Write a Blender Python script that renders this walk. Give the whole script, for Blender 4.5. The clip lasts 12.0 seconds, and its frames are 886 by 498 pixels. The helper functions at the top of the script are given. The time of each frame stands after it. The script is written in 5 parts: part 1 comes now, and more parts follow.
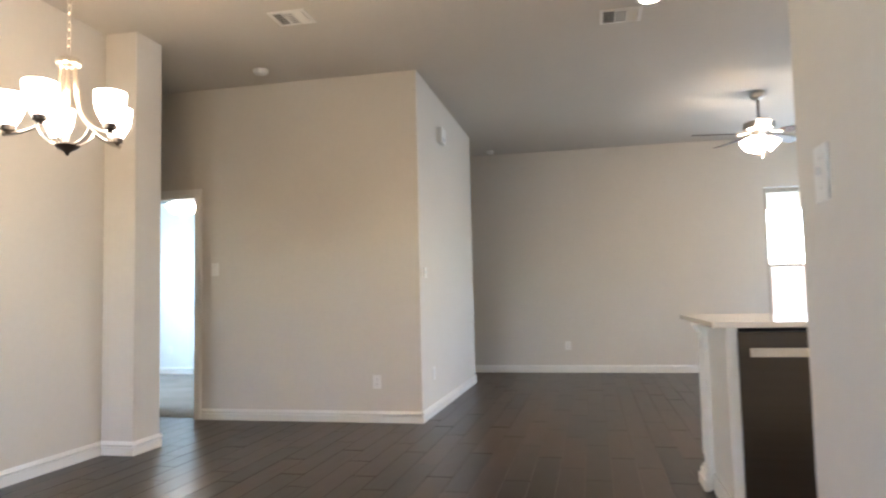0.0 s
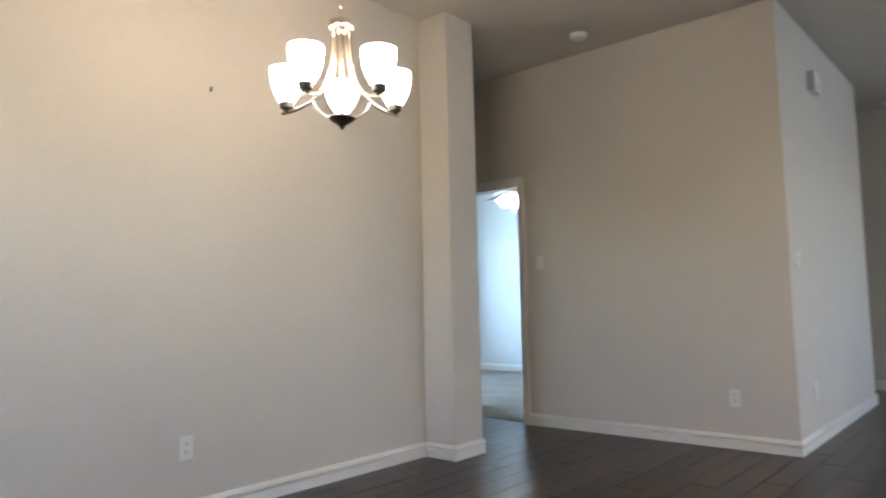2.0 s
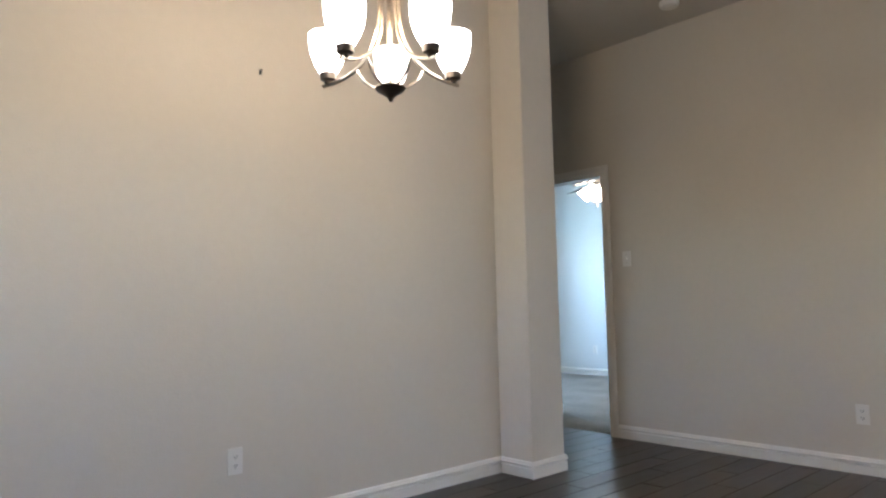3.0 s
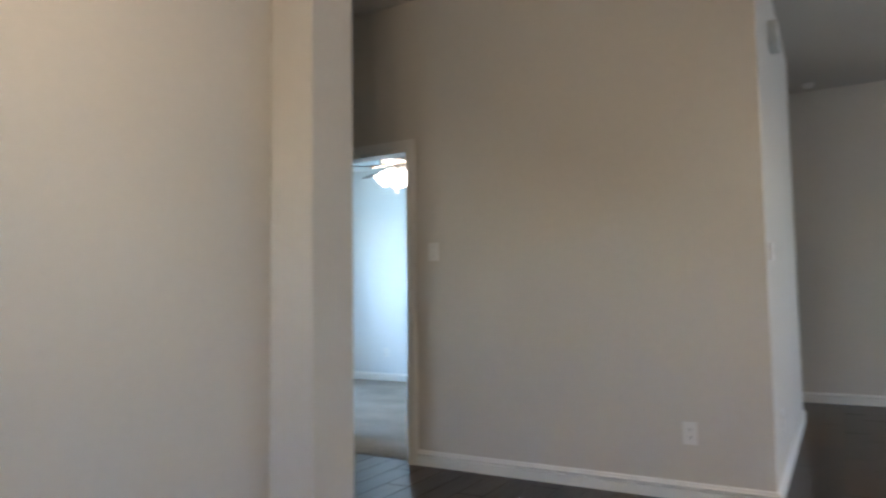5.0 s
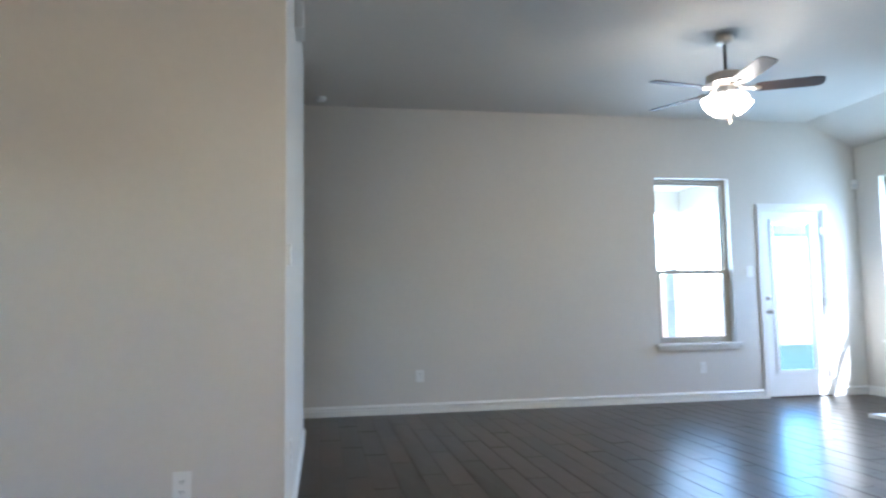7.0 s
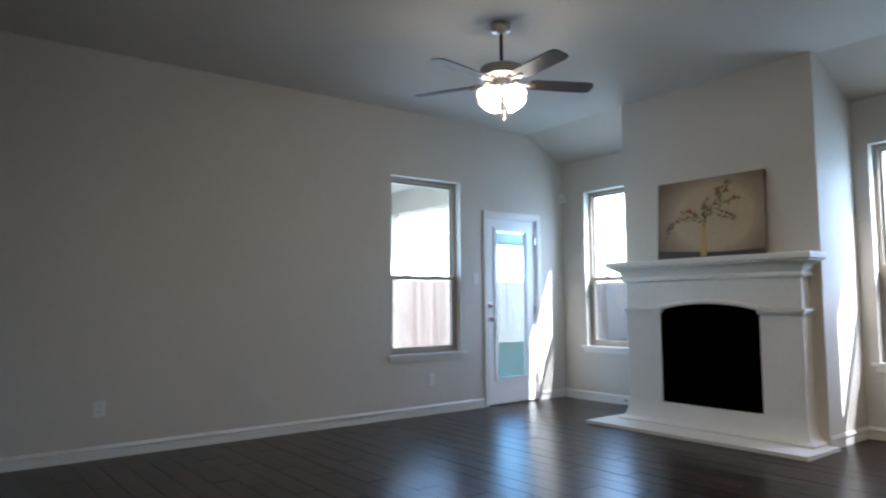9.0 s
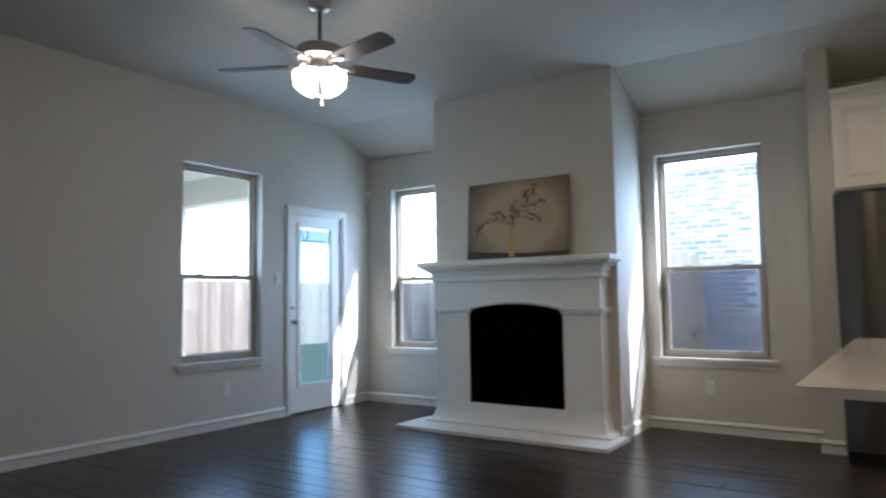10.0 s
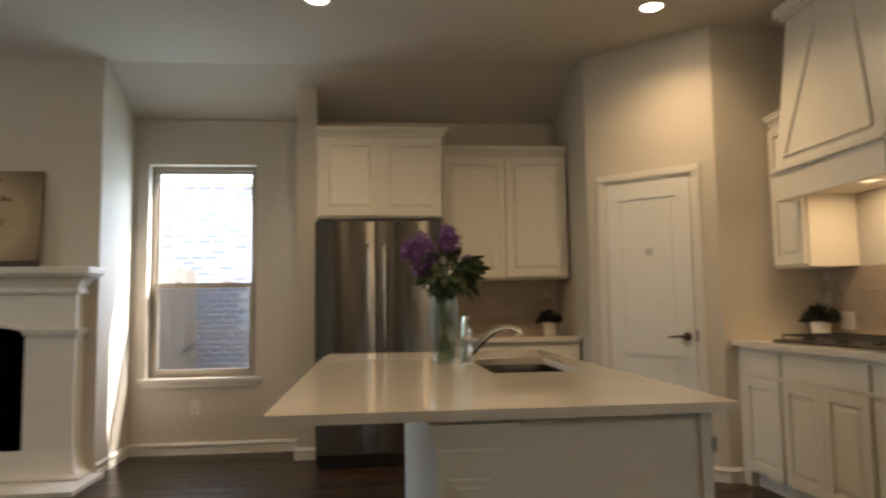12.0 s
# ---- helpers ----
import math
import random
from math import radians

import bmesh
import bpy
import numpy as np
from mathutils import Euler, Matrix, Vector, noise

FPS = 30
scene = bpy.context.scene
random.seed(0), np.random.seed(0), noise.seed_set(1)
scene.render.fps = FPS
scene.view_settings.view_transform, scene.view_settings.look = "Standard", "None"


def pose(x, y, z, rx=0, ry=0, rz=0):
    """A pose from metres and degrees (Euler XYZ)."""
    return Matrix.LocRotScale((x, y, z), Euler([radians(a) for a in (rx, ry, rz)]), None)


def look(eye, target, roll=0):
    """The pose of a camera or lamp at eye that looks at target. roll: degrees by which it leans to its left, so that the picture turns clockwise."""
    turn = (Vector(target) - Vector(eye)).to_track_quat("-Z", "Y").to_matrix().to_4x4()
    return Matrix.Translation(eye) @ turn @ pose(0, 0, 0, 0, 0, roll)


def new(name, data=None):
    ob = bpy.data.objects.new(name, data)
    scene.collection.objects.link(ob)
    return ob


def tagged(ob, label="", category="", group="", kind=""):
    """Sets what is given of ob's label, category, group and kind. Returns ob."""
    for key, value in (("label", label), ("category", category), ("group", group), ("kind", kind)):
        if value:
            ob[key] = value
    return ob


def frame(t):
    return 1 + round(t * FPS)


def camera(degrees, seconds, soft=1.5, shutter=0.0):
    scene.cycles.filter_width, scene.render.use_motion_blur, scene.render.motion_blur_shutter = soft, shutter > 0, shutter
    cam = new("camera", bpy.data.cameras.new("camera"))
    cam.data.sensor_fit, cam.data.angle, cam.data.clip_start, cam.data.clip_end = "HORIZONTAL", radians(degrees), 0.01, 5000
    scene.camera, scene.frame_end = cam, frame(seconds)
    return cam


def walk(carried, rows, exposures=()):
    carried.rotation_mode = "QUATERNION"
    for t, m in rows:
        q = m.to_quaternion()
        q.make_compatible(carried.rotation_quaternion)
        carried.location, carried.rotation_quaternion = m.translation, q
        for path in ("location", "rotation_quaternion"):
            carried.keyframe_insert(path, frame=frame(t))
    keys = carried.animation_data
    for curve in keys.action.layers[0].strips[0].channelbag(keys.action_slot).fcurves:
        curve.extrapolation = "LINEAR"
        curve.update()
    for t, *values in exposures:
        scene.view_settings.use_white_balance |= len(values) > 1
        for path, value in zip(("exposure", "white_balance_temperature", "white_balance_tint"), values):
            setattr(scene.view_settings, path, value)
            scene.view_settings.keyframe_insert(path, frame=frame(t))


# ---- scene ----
cam = camera(66.2, 12.0, soft=2.2, shutter=0.4)
PATH = [
    (0, (0.294, -0.18, 1.056), (-0.13, 1.77, 1.196), -1.3),
    (0.5, (0.26, 0.055, 1.038), (-0.389, 1.941, 1.185), -1.3),
    (1, (0.194, 0.229, 1.012), (-0.748, 1.987, 1.166), -1.3),
    (1.5, (0.109, 0.415, 1.021), (-1.043, 2.042, 1.177), -1.3),
    (2, (0.07, 0.609, 1.029), (-1.239, 2.112, 1.188), -1.3),
    (2.5, (-0.016, 0.778, 1.025), (-1.499, 2.11, 1.189), -1.3),
    (4.5, (-0.704, 1.504, 1.08), (-2.036, 2.991, 1.21), -1.0),
    (5, (-0.825, 1.72, 1.063), (-1.83, 3.444, 1.203), -0.8),
    (5.5, (-0.879, 1.954, 1.07), (-1.557, 3.83, 1.207), -0.8),
    (6, (-0.932, 2.151, 1.092), (-1.302, 4.111, 1.232), -0.8),
    (6.5, (-0.961, 2.357, 1.078), (-0.943, 4.351, 1.234), -0.7),
    (7, (-0.98, 2.543, 1.036), (-0.633, 4.506, 1.204), -0.9),
    (9, (-1.133, 3.694, 1.125), (0.086, 5.272, 1.278), -0.5),
    (9.5, (-1.099, 3.896, 1.134), (0.342, 5.276, 1.284), -0.6),
    (10, (-1.022, 4.049, 1.13), (0.618, 5.184, 1.278), -0.8),
    (10.5, (-0.938, 4.12, 1.137), (0.861, 4.981, 1.29), -0.8),
    (11, (-0.866, 4.14, 1.13), (1.065, 4.636, 1.289), -0.8),
    (11.5, (-0.822, 4.083, 1.147), (1.167, 4.214, 1.308), -0.9),
    (12, (-0.839, 4.035, 1.164), (1.144, 3.835, 1.33), -0.9),
]
walk(cam, [(t, look(eye, target, roll)) for t, eye, target, roll in PATH],
     exposures=[(0.0, 5.68, 6250, 14), (1.5, 5.3, 5750, 11), (2.5, 5.0, 5850, 12), (4.5, 4.9, 5850, 12), (5.5, 5.15, 5750, 11), (6.0, 5.4, 5700, 11), (7.0, 5.35, 5200, 8), (9.0, 4.1, 5500, 10), (10.0, 3.9, 5500, 10), (10.5, 3.55, 5700, 11), (11.0, 3.55, 6150, 12), (12.0, 4.05, 7350, 12)])

# ---- light ----
SUN_DIR = Vector((-0.62, 1.0, -1.45)).normalized()      # the way the sunlight travels
world = bpy.data.worlds.new("sky")
scene.world = world
world.use_nodes = True
wn = world.node_tree.nodes
sky = wn.new("ShaderNodeTexSky")
sky.sky_type = 'NISHITA'
sky.sun_disc = False
sky.sun_elevation = math.asin(-SUN_DIR.z)
sky.sun_rotation = math.atan2(-SUN_DIR.x, -SUN_DIR.y)
world.node_tree.links.new(sky.outputs[0], wn["Background"].inputs[0])
wn["Background"].inputs[1].default_value = 0.15

sun_data = bpy.data.lights.new("sun", 'SUN')
sun_data.energy, sun_data.angle, sun_data.color = 1.5, radians(0.5), (1.0, 0.96, 0.91)
sun = new("sun", sun_data)
sun.matrix_world = look((0, 0, 20), Vector((0, 0, 20)) + SUN_DIR)

WARM = (1.0, 0.72, 0.43)
LAMPS, SKY = 0.034, 0.030   # lamps and window light against the sun


def lamp(name, place, watts, color=WARM, radius=0.05):
    d = bpy.data.lights.new(name, 'POINT')
    d.energy, d.color, d.shadow_soft_size = watts * LAMPS, color, radius
    o = new(name, d)
    o.location = place
    return o


def window_light(name, m, w, h, watts, color=(0.55, 0.78, 1.0)):
    """Sky light in a window's opening: an area lamp looking along its own -z."""
    d = bpy.data.lights.new(name, 'AREA')
    d.shape, d.size, d.size_y, d.energy, d.color = 'RECTANGLE', w, h, watts * SKY, color
    o = new(name, d)
    o.matrix_world = m
    return o


# ---- plan, in metres ----
H = 3.03            # ceiling
XW, YW = 4.94, 9.22  # inner faces of the fireplace wall and the patio wall
LW = -3.125          # dining room wall
CX, CY = -1.135, 5.435  # outer corner of the bedroom block
END = 8.09          # where the block's side wall ends
TH = 0.15

# ---- materials ----


def mat(name, color, rough=0.5, metal=0.0, grain=0.0, scale=30.0, bump=0.0, bump_scale=200.0, color2=None, coords="Object",
        stretch=(1, 1, 1), emit=0.0, spec=None, rand=0.0):
    m = bpy.data.materials.new(name)
    m.use_nodes = True
    nt = m.node_tree
    b = nt.nodes["Principled BSDF"]
    b.inputs["Roughness"].default_value = rough
    b.inputs["Metallic"].default_value = metal
    b.inputs["Base Color"].default_value = (*color, 1)
    if spec is not None:
        b.inputs["Specular IOR Level"].default_value = spec
    if emit:
        b.inputs["Emission Color"].default_value = (*color, 1)
        b.inputs["Emission Strength"].default_value = emit
    tc = nt.nodes.new("ShaderNodeTexCoord")
    mp = nt.nodes.new("ShaderNodeMapping")
    mp.inputs["Scale"].default_value = stretch
    nt.links.new(tc.outputs[coords], mp.inputs[0])
    if grain or color2 or rand:
        n1 = nt.nodes.new("ShaderNodeTexNoise")
        n1.inputs["Scale"].default_value = scale
        n1.inputs["Detail"].default_value = 6
        n2 = nt.nodes.new("ShaderNodeTexNoise")
        n2.inputs["Scale"].default_value = scale * 0.06
        n2.inputs["Detail"].default_value = 3
        nt.links.new(mp.outputs[0], n1.inputs["Vector"])
        nt.links.new(mp.outputs[0], n2.inputs["Vector"])
        add = nt.nodes.new("ShaderNodeMath")
        nt.links.new(n1.outputs["Fac"], add.inputs[0])
        nt.links.new(n2.outputs["Fac"], add.inputs[1])
        half = nt.nodes.new("ShaderNodeMath")
        half.operation = 'MULTIPLY'
        half.inputs[1].default_value = 0.5
        nt.links.new(add.outputs[0], half.inputs[0])
        last = half.outputs[0]
        if rand:
            oi = nt.nodes.new("ShaderNodeObjectInfo")
            ge = nt.nodes.new("ShaderNodeNewGeometry")
            s = nt.nodes.new("ShaderNodeMath")
            nt.links.new(oi.outputs["Random"], s.inputs[0])
            nt.links.new(ge.outputs["Random Per Island"], s.inputs[1])
            fr = nt.nodes.new("ShaderNodeMath")
            fr.operation = 'FRACT'
            nt.links.new(s.outputs[0], fr.inputs[0])
            ma = nt.nodes.new("ShaderNodeMath")
            ma.operation = 'MULTIPLY_ADD'
            ma.inputs[1].default_value = rand
            nt.links.new(fr.outputs[0], ma.inputs[0])
            sh = nt.nodes.new("ShaderNodeMath")
            sh.operation = 'SUBTRACT'
            sh.inputs[1].default_value = rand / 2
            nt.links.new(last, sh.inputs[0])
            nt.links.new(sh.outputs[0], ma.inputs[2])
            last = ma.outputs[0]
        ramp = nt.nodes.new("ShaderNodeValToRGB")
        c2 = color2 or tuple(c * (1 - grain) for c in color)
        ramp.color_ramp.elements[0].position, ramp.color_ramp.elements[1].position = 0.3, 0.7
        ramp.color_ramp.elements[0].color = (*c2, 1)
        ramp.color_ramp.elements[1].color = (*color, 1)
        nt.links.new(last, ramp.inputs[0])
        nt.links.new(ramp.outputs[0], b.inputs["Base Color"])
    if bump:
        n3 = nt.nodes.new("ShaderNodeTexNoise")
        n3.inputs["Scale"].default_value = bump_scale
        n3.inputs["Detail"].default_value = 4
        nt.links.new(mp.outputs[0], n3.inputs["Vector"])
        bp = nt.nodes.new("ShaderNodeBump")
        bp.inputs["Strength"].default_value = bump
        bp.inputs["Distance"].default_value = 0.01
        nt.links.new(n3.outputs["Fac"], bp.inputs["Height"])
        nt.links.new(bp.outputs[0], b.inputs["Normal"])
    return m


def glass_mat(name, tint=(1, 1, 1), rough=0.0):
    m = bpy.data.materials.new(name)
    m.use_nodes = True
    nt = m.node_tree
    nt.nodes.clear()
    out = nt.nodes.new("ShaderNodeOutputMaterial")
    tr = nt.nodes.new("ShaderNodeBsdfTransparent")
    tr.inputs[0].default_value = (*tint, 1)
    gl = nt.nodes.new("ShaderNodeBsdfGlossy")
    gl.inputs["Roughness"].default_value = rough
    lw = nt.nodes.new("ShaderNodeLayerWeight")
    pw_ = nt.nodes.new("ShaderNodeMath")
    pw_.operation = 'POWER'
    pw_.inputs[1].default_value = 4.0
    nt.links.new(lw.outputs["Facing"], pw_.inputs[0])
    fr = nt.nodes.new("ShaderNodeMath")
    fr.operation = 'MULTIPLY_ADD'
    fr.inputs[1].default_value, fr.inputs[2].default_value = 0.7, 0.04
    nt.links.new(pw_.outputs[0], fr.inputs[0])
    mix = nt.nodes.new("ShaderNodeMixShader")
    nt.links.new(fr.outputs[0], mix.inputs[0])
    nt.links.new(tr.outputs[0], mix.inputs[1])
    nt.links.new(gl.outputs[0], mix.inputs[2])
    nt.links.new(mix.outputs[0], out.inputs[0])
    return m


WALL = mat("wall_paint", (0.60, 0.557, 0.492), 0.75, grain=0.05, scale=25, bump=0.12, bump_scale=90)
CEIL = mat("ceiling_paint", (0.56, 0.522, 0.463), 0.85, grain=0.05, scale=25, bump=0.25, bump_scale=70)
BEDWALL = mat("bedroom_paint", (0.66, 0.67, 0.66), 0.75, grain=0.04, scale=25, bump=0.1, bump_scale=90)
TRIM = mat("trim_paint", (0.74, 0.715, 0.67), 0.35, grain=0.05, scale=18, bump=0.03, bump_scale=60)
PLASTER = mat("cast_stone", (0.78, 0.75, 0.69), 0.6, grain=0.06, scale=20, bump=0.10, bump_scale=50)
CABINET = mat("cabinet_paint", (0.78, 0.75, 0.68), 0.4, grain=0.05, scale=14, bump=0.03, bump_scale=40)
PLANK = mat("plank_tile", (0.034, 0.018, 0.011), 0.28, color2=(0.010, 0.0055, 0.0035), scale=18, bump=0.22, bump_scale=14, spec=0.31,
            stretch=(1, 0.18, 1), rand=0.5, coords="Object")
GROUT = mat("grout", (0.20, 0.175, 0.15), 0.8, grain=0.3, scale=60)
CARPET = mat("carpet", (0.30, 0.265, 0.23), 0.95, color2=(0.15, 0.13, 0.11), scale=45, bump=0.8, bump_scale=160)
# near-black without gloss, on the firebox and the panel that closes it
BLACK = mat("flat_black", (0.002, 0.002, 0.002), 1.0, spec=0.0, grain=0.4, scale=10)
QUARTZ = mat("quartz", (0.74, 0.69, 0.62), 0.05, grain=0.07, scale=60, spec=0.9)
STEEL = mat("brushed_steel", (0.27, 0.255, 0.235), 0.18, metal=1.0, grain=0.12, scale=3, bump=0.25, bump_scale=7, stretch=(1.2, 1.2, 0.02))
for k_, v_ in (("Anisotropic", 0.96), ("Anisotropic Rotation", 0.25)):
    STEEL.node_tree.nodes["Principled BSDF"].inputs[k_].default_value = v_
tan_ = STEEL.node_tree.nodes.new("ShaderNodeTangent")
tan_.direction_type, tan_.axis = 'RADIAL', 'Z'
STEEL.node_tree.links.new(tan_.outputs[0], STEEL.node_tree.nodes["Principled BSDF"].inputs["Tangent"])
DARKSTEEL = mat("dark_steel", (0.105, 0.095, 0.088), 0.32, metal=1.0, grain=0.15, scale=3, stretch=(0.2, 20, 20))
HANDLE = mat("satin_steel", (0.62, 0.60, 0.57), 0.25, metal=1.0, grain=0.06, scale=40)
CHROME = mat("chrome", (0.75, 0.75, 0.76), 0.07, metal=1.0)
NICKEL = mat("brushed_nickel", (0.55, 0.50, 0.44), 0.28, metal=1.0, grain=0.1, scale=40)
BRONZE = mat("dark_bronze", (0.10, 0.08, 0.065), 0.4, metal=0.8, grain=0.3, scale=40)
PLASTIC = mat("white_plastic", (0.72, 0.70, 0.66), 0.4, grain=0.03, scale=40)
HOODLENS = mat("lit_hood_lens", (1.0, 0.84, 0.62), 0.4, emit=0.05)
SLOT = mat("dark_slot", (0.05, 0.05, 0.05), 0.7, grain=0.2, scale=40)
VINYL = mat("tan_vinyl", (0.40, 0.35, 0.28), 0.5, grain=0.08, scale=30)
GLASS = glass_mat("window_glass")
DOORGLASS = glass_mat("tinted_door_glass", (0.46, 0.53, 0.56))
VASEGLASS = glass_mat("vase_glass", (0.90, 0.95, 0.93))
SCREEN = bpy.data.materials.new("insect_screen")
SCREEN.use_nodes = True
see = SCREEN.node_tree.nodes.new("ShaderNodeBsdfTransparent")
see.inputs[0].default_value = (0.50, 0.50, 0.50, 1)
SCREEN.node_tree.links.new(see.outputs[0], SCREEN.node_tree.nodes["Material Output"].inputs[0])
WATER = glass_mat("vase_water", (0.80, 0.88, 0.78))
SHADE = mat("lit_glass_shade", (1.0, 0.90, 0.74), 0.4, emit=0.7)
BULB = mat("lit_lens", (1.0, 0.86, 0.66), 0.4, emit=3.0)
FANGLASS = mat("lit_fan_glass", (1.0, 0.90, 0.76), 0.4, emit=0.8)
BLADE = mat("walnut_blade", (0.040, 0.022, 0.016), 0.5, spec=0.3, color2=(0.022, 0.012, 0.009), scale=25, stretch=(1, 8, 8))
TILE = mat("backsplash_tile", (0.42, 0.34, 0.27), 0.08, color2=(0.36, 0.29, 0.23), scale=12, rand=0.4, bump=0.08, bump_scale=25)
TILEGROUT = mat("tile_grout", (0.5, 0.45, 0.4), 0.8, grain=0.2, scale=60)
BRICK = mat("brick_clay", (0.47, 0.36, 0.33), 0.85, color2=(0.27, 0.27, 0.30), scale=20, rand=1.0, bump=0.4, bump_scale=60)
MORTAR = mat("mortar", (0.80, 0.78, 0.74), 0.9, grain=0.2, scale=40, bump=0.3, bump_scale=80)
CEDAR = mat("cedar_board", (0.50, 0.39, 0.30), 0.8, color2=(0.36, 0.27, 0.20), scale=16, stretch=(6, 6, 0.5), rand=0.5, bump=0.3, bump_scale=40)
GRASS = mat("lawn", (0.04, 0.065, 0.03), 0.9, color2=(0.06, 0.06, 0.035), scale=8, bump=0.6, bump_scale=60)
CONCRETE = mat("concrete", (0.45, 0.43, 0.40), 0.85, grain=0.2, scale=12, bump=0.2, bump_scale=60)
ROOF = mat("roof_shingle", (0.12, 0.11, 0.10), 0.9, grain=0.4, scale=30, bump=0.4, bump_scale=50)
SIDING = mat("porch_paint", (0.66, 0.60, 0.50), 0.7, grain=0.05, scale=20)
CANVAS = mat("canvas_paint", (0.48, 0.365, 0.21), 0.7, color2=(0.38, 0.30, 0.21), scale=14, bump=0.08, bump_scale=300)
nt = CANVAS.node_tree
tc_, gp, gt, gr_, mx = (nt.nodes.new(k) for k in ("ShaderNodeTexCoord", "ShaderNodeMapping", "ShaderNodeTexGradient", "ShaderNodeValToRGB", "ShaderNodeMix"))
gt.gradient_type = 'QUADRATIC_SPHERE'
gp.inputs["Location"].default_value = (-0.06, 0, -0.62)
gp.inputs["Scale"].default_value = (1.35, 1.0, 1.75)
gr_.color_ramp.elements[0].color, gr_.color_ramp.elements[1].color = (0.30, 0.25, 0.24, 1), (1.0, 1.0, 1.0, 1)
gr_.color_ramp.elements[1].position = 0.28
mx.data_type, mx.blend_type = 'RGBA', 'MULTIPLY'
mx.inputs["Factor"].default_value = 1.0
bs_ = nt.nodes["Principled BSDF"]
old = bs_.inputs["Base Color"].links[0].from_socket
nt.links.new(tc_.outputs["Object"], gp.inputs[0])
nt.links.new(gp.outputs[0], gt.inputs[0])
nt.links.new(gt.outputs[0], gr_.inputs[0])
nt.links.new(old, mx.inputs["A"])
nt.links.new(gr_.outputs[0], mx.inputs["B"])
nt.links.new(mx.outputs["Result"], bs_.inputs["Base Color"])
CANVASDARK = mat("canvas_ground", (0.06, 0.04, 0.035), 0.7, grain=0.5, scale=40)
PAINTVASE = mat("painted_vase", (0.50, 0.36, 0.12), 0.7, grain=0.3, scale=40)
PAINTTWIG = mat("painted_twig", (0.10, 0.075, 0.03), 0.7, grain=0.3, scale=40)
PAINTLEAF = mat("painted_leaf", (0.17, 0.16, 0.05), 0.7, grain=0.4, scale=60)
PAINTBUD = mat("painted_bud", (0.33, 0.06, 0.04), 0.7, grain=0.3, scale=60)
PURPLE = mat("lilac_petal", (0.34, 0.17, 0.46), 0.6, color2=(0.17, 0.07, 0.27), scale=30, rand=0.8)
LEAF = mat("leaf_green", (0.055, 0.09, 0.03), 0.6, color2=(0.02, 0.04, 0.015), scale=30, rand=0.8)
STEM = mat("stem_green", (0.12, 0.16, 0.06), 0.5, grain=0.3, scale=40)
POT = mat("white_pot", (0.75, 0.72, 0.66), 0.35, grain=0.05, scale=30)
DARKLEAF = mat("dark_succulent", (0.022, 0.026, 0.018), 0.6, grain=0.5, scale=40, rand=0.5)
IRON = mat("cast_iron", (0.02, 0.02, 0.02), 0.5, grain=0.3, scale=60)
DOORPAINT = mat("door_paint", (0.80, 0.80, 0.78), 0.4, grain=0.04, scale=18)
BLIND = mat("blind_slats", (0.55, 0.56, 0.55), 0.5, grain=0.1, scale=20)

# ---- mesh helpers ----


def link(name, bm, material, parent=None, label="", bevel=0.0, smooth=False):
    me = bpy.data.meshes.new(name)
    if bevel:
        bmesh.ops.bevel(bm, geom=[e for e in bm.edges if len(e.link_faces) == 2 and e.calc_face_angle(0) > 0.6], offset=bevel, segments=2, affect='EDGES', profile=0.5)
    bmesh.ops.recalc_face_normals(bm, faces=bm.faces)
    bm.to_mesh(me)
    bm.free()
    if smooth:
        me.polygons.foreach_set("use_smooth", [True] * len(me.polygons))
        me.set_sharp_from_angle(angle=radians(40))
    me.materials.append(material)
    ob = new(name, me)
    if parent:
        ob.parent = parent
    if label:
        ob["label"] = label
    return ob


def part(name, bm, material, parent, label="", bevel=0.0, smooth=False):
    return link(name, bm, material, parent, label, bevel, smooth)


def thing(name, label, category, group="", m=None):
    o = new(name)
    o.empty_display_size = 0.1
    if m is not None:
        o.matrix_world = m
    return tagged(o, label, category, group)


def struct(name, bm, material, label, category, bevel=0.0):
    return tagged(link(name, bm, material, bevel=bevel), label, category, kind="structure")


def box(bm, x0, x1, y0, y1, z0, z1):
    v = [bm.verts.new(p) for p in ((x0, y0, z0), (x1, y0, z0), (x1, y1, z0), (x0, y1, z0), (x0, y0, z1), (x1, y0, z1), (x1, y1, z1), (x0, y1, z1))]
    for f in ((3, 2, 1, 0), (4, 5, 6, 7), (0, 1, 5, 4), (1, 2, 6, 5), (2, 3, 7, 6), (3, 0, 4, 7)):
        bm.faces.new([v[i] for i in f])
    return bm


def boxes(*bs):
    bm = bmesh.new()
    for b in bs:
        box(bm, *b)
    return bm


def prism(pts, axis, a, b, bm=None):
    """A polygon, given in the other two axes, drawn out along an axis from a to b."""
    bm = bm or bmesh.new()

    def at(p, c):
        return {"x": (c, p[0], p[1]), "y": (p[0], c, p[1]), "z": (p[0], p[1], c)}[axis]
    lo, hi = [bm.verts.new(at(p, a)) for p in pts], [bm.verts.new(at(p, b)) for p in pts]
    n = len(pts)
    bm.faces.new(lo[::-1]), bm.faces.new(hi)
    for i in range(n):
        bm.faces.new((lo[i], lo[(i + 1) % n], hi[(i + 1) % n], hi[i]))
    return bm


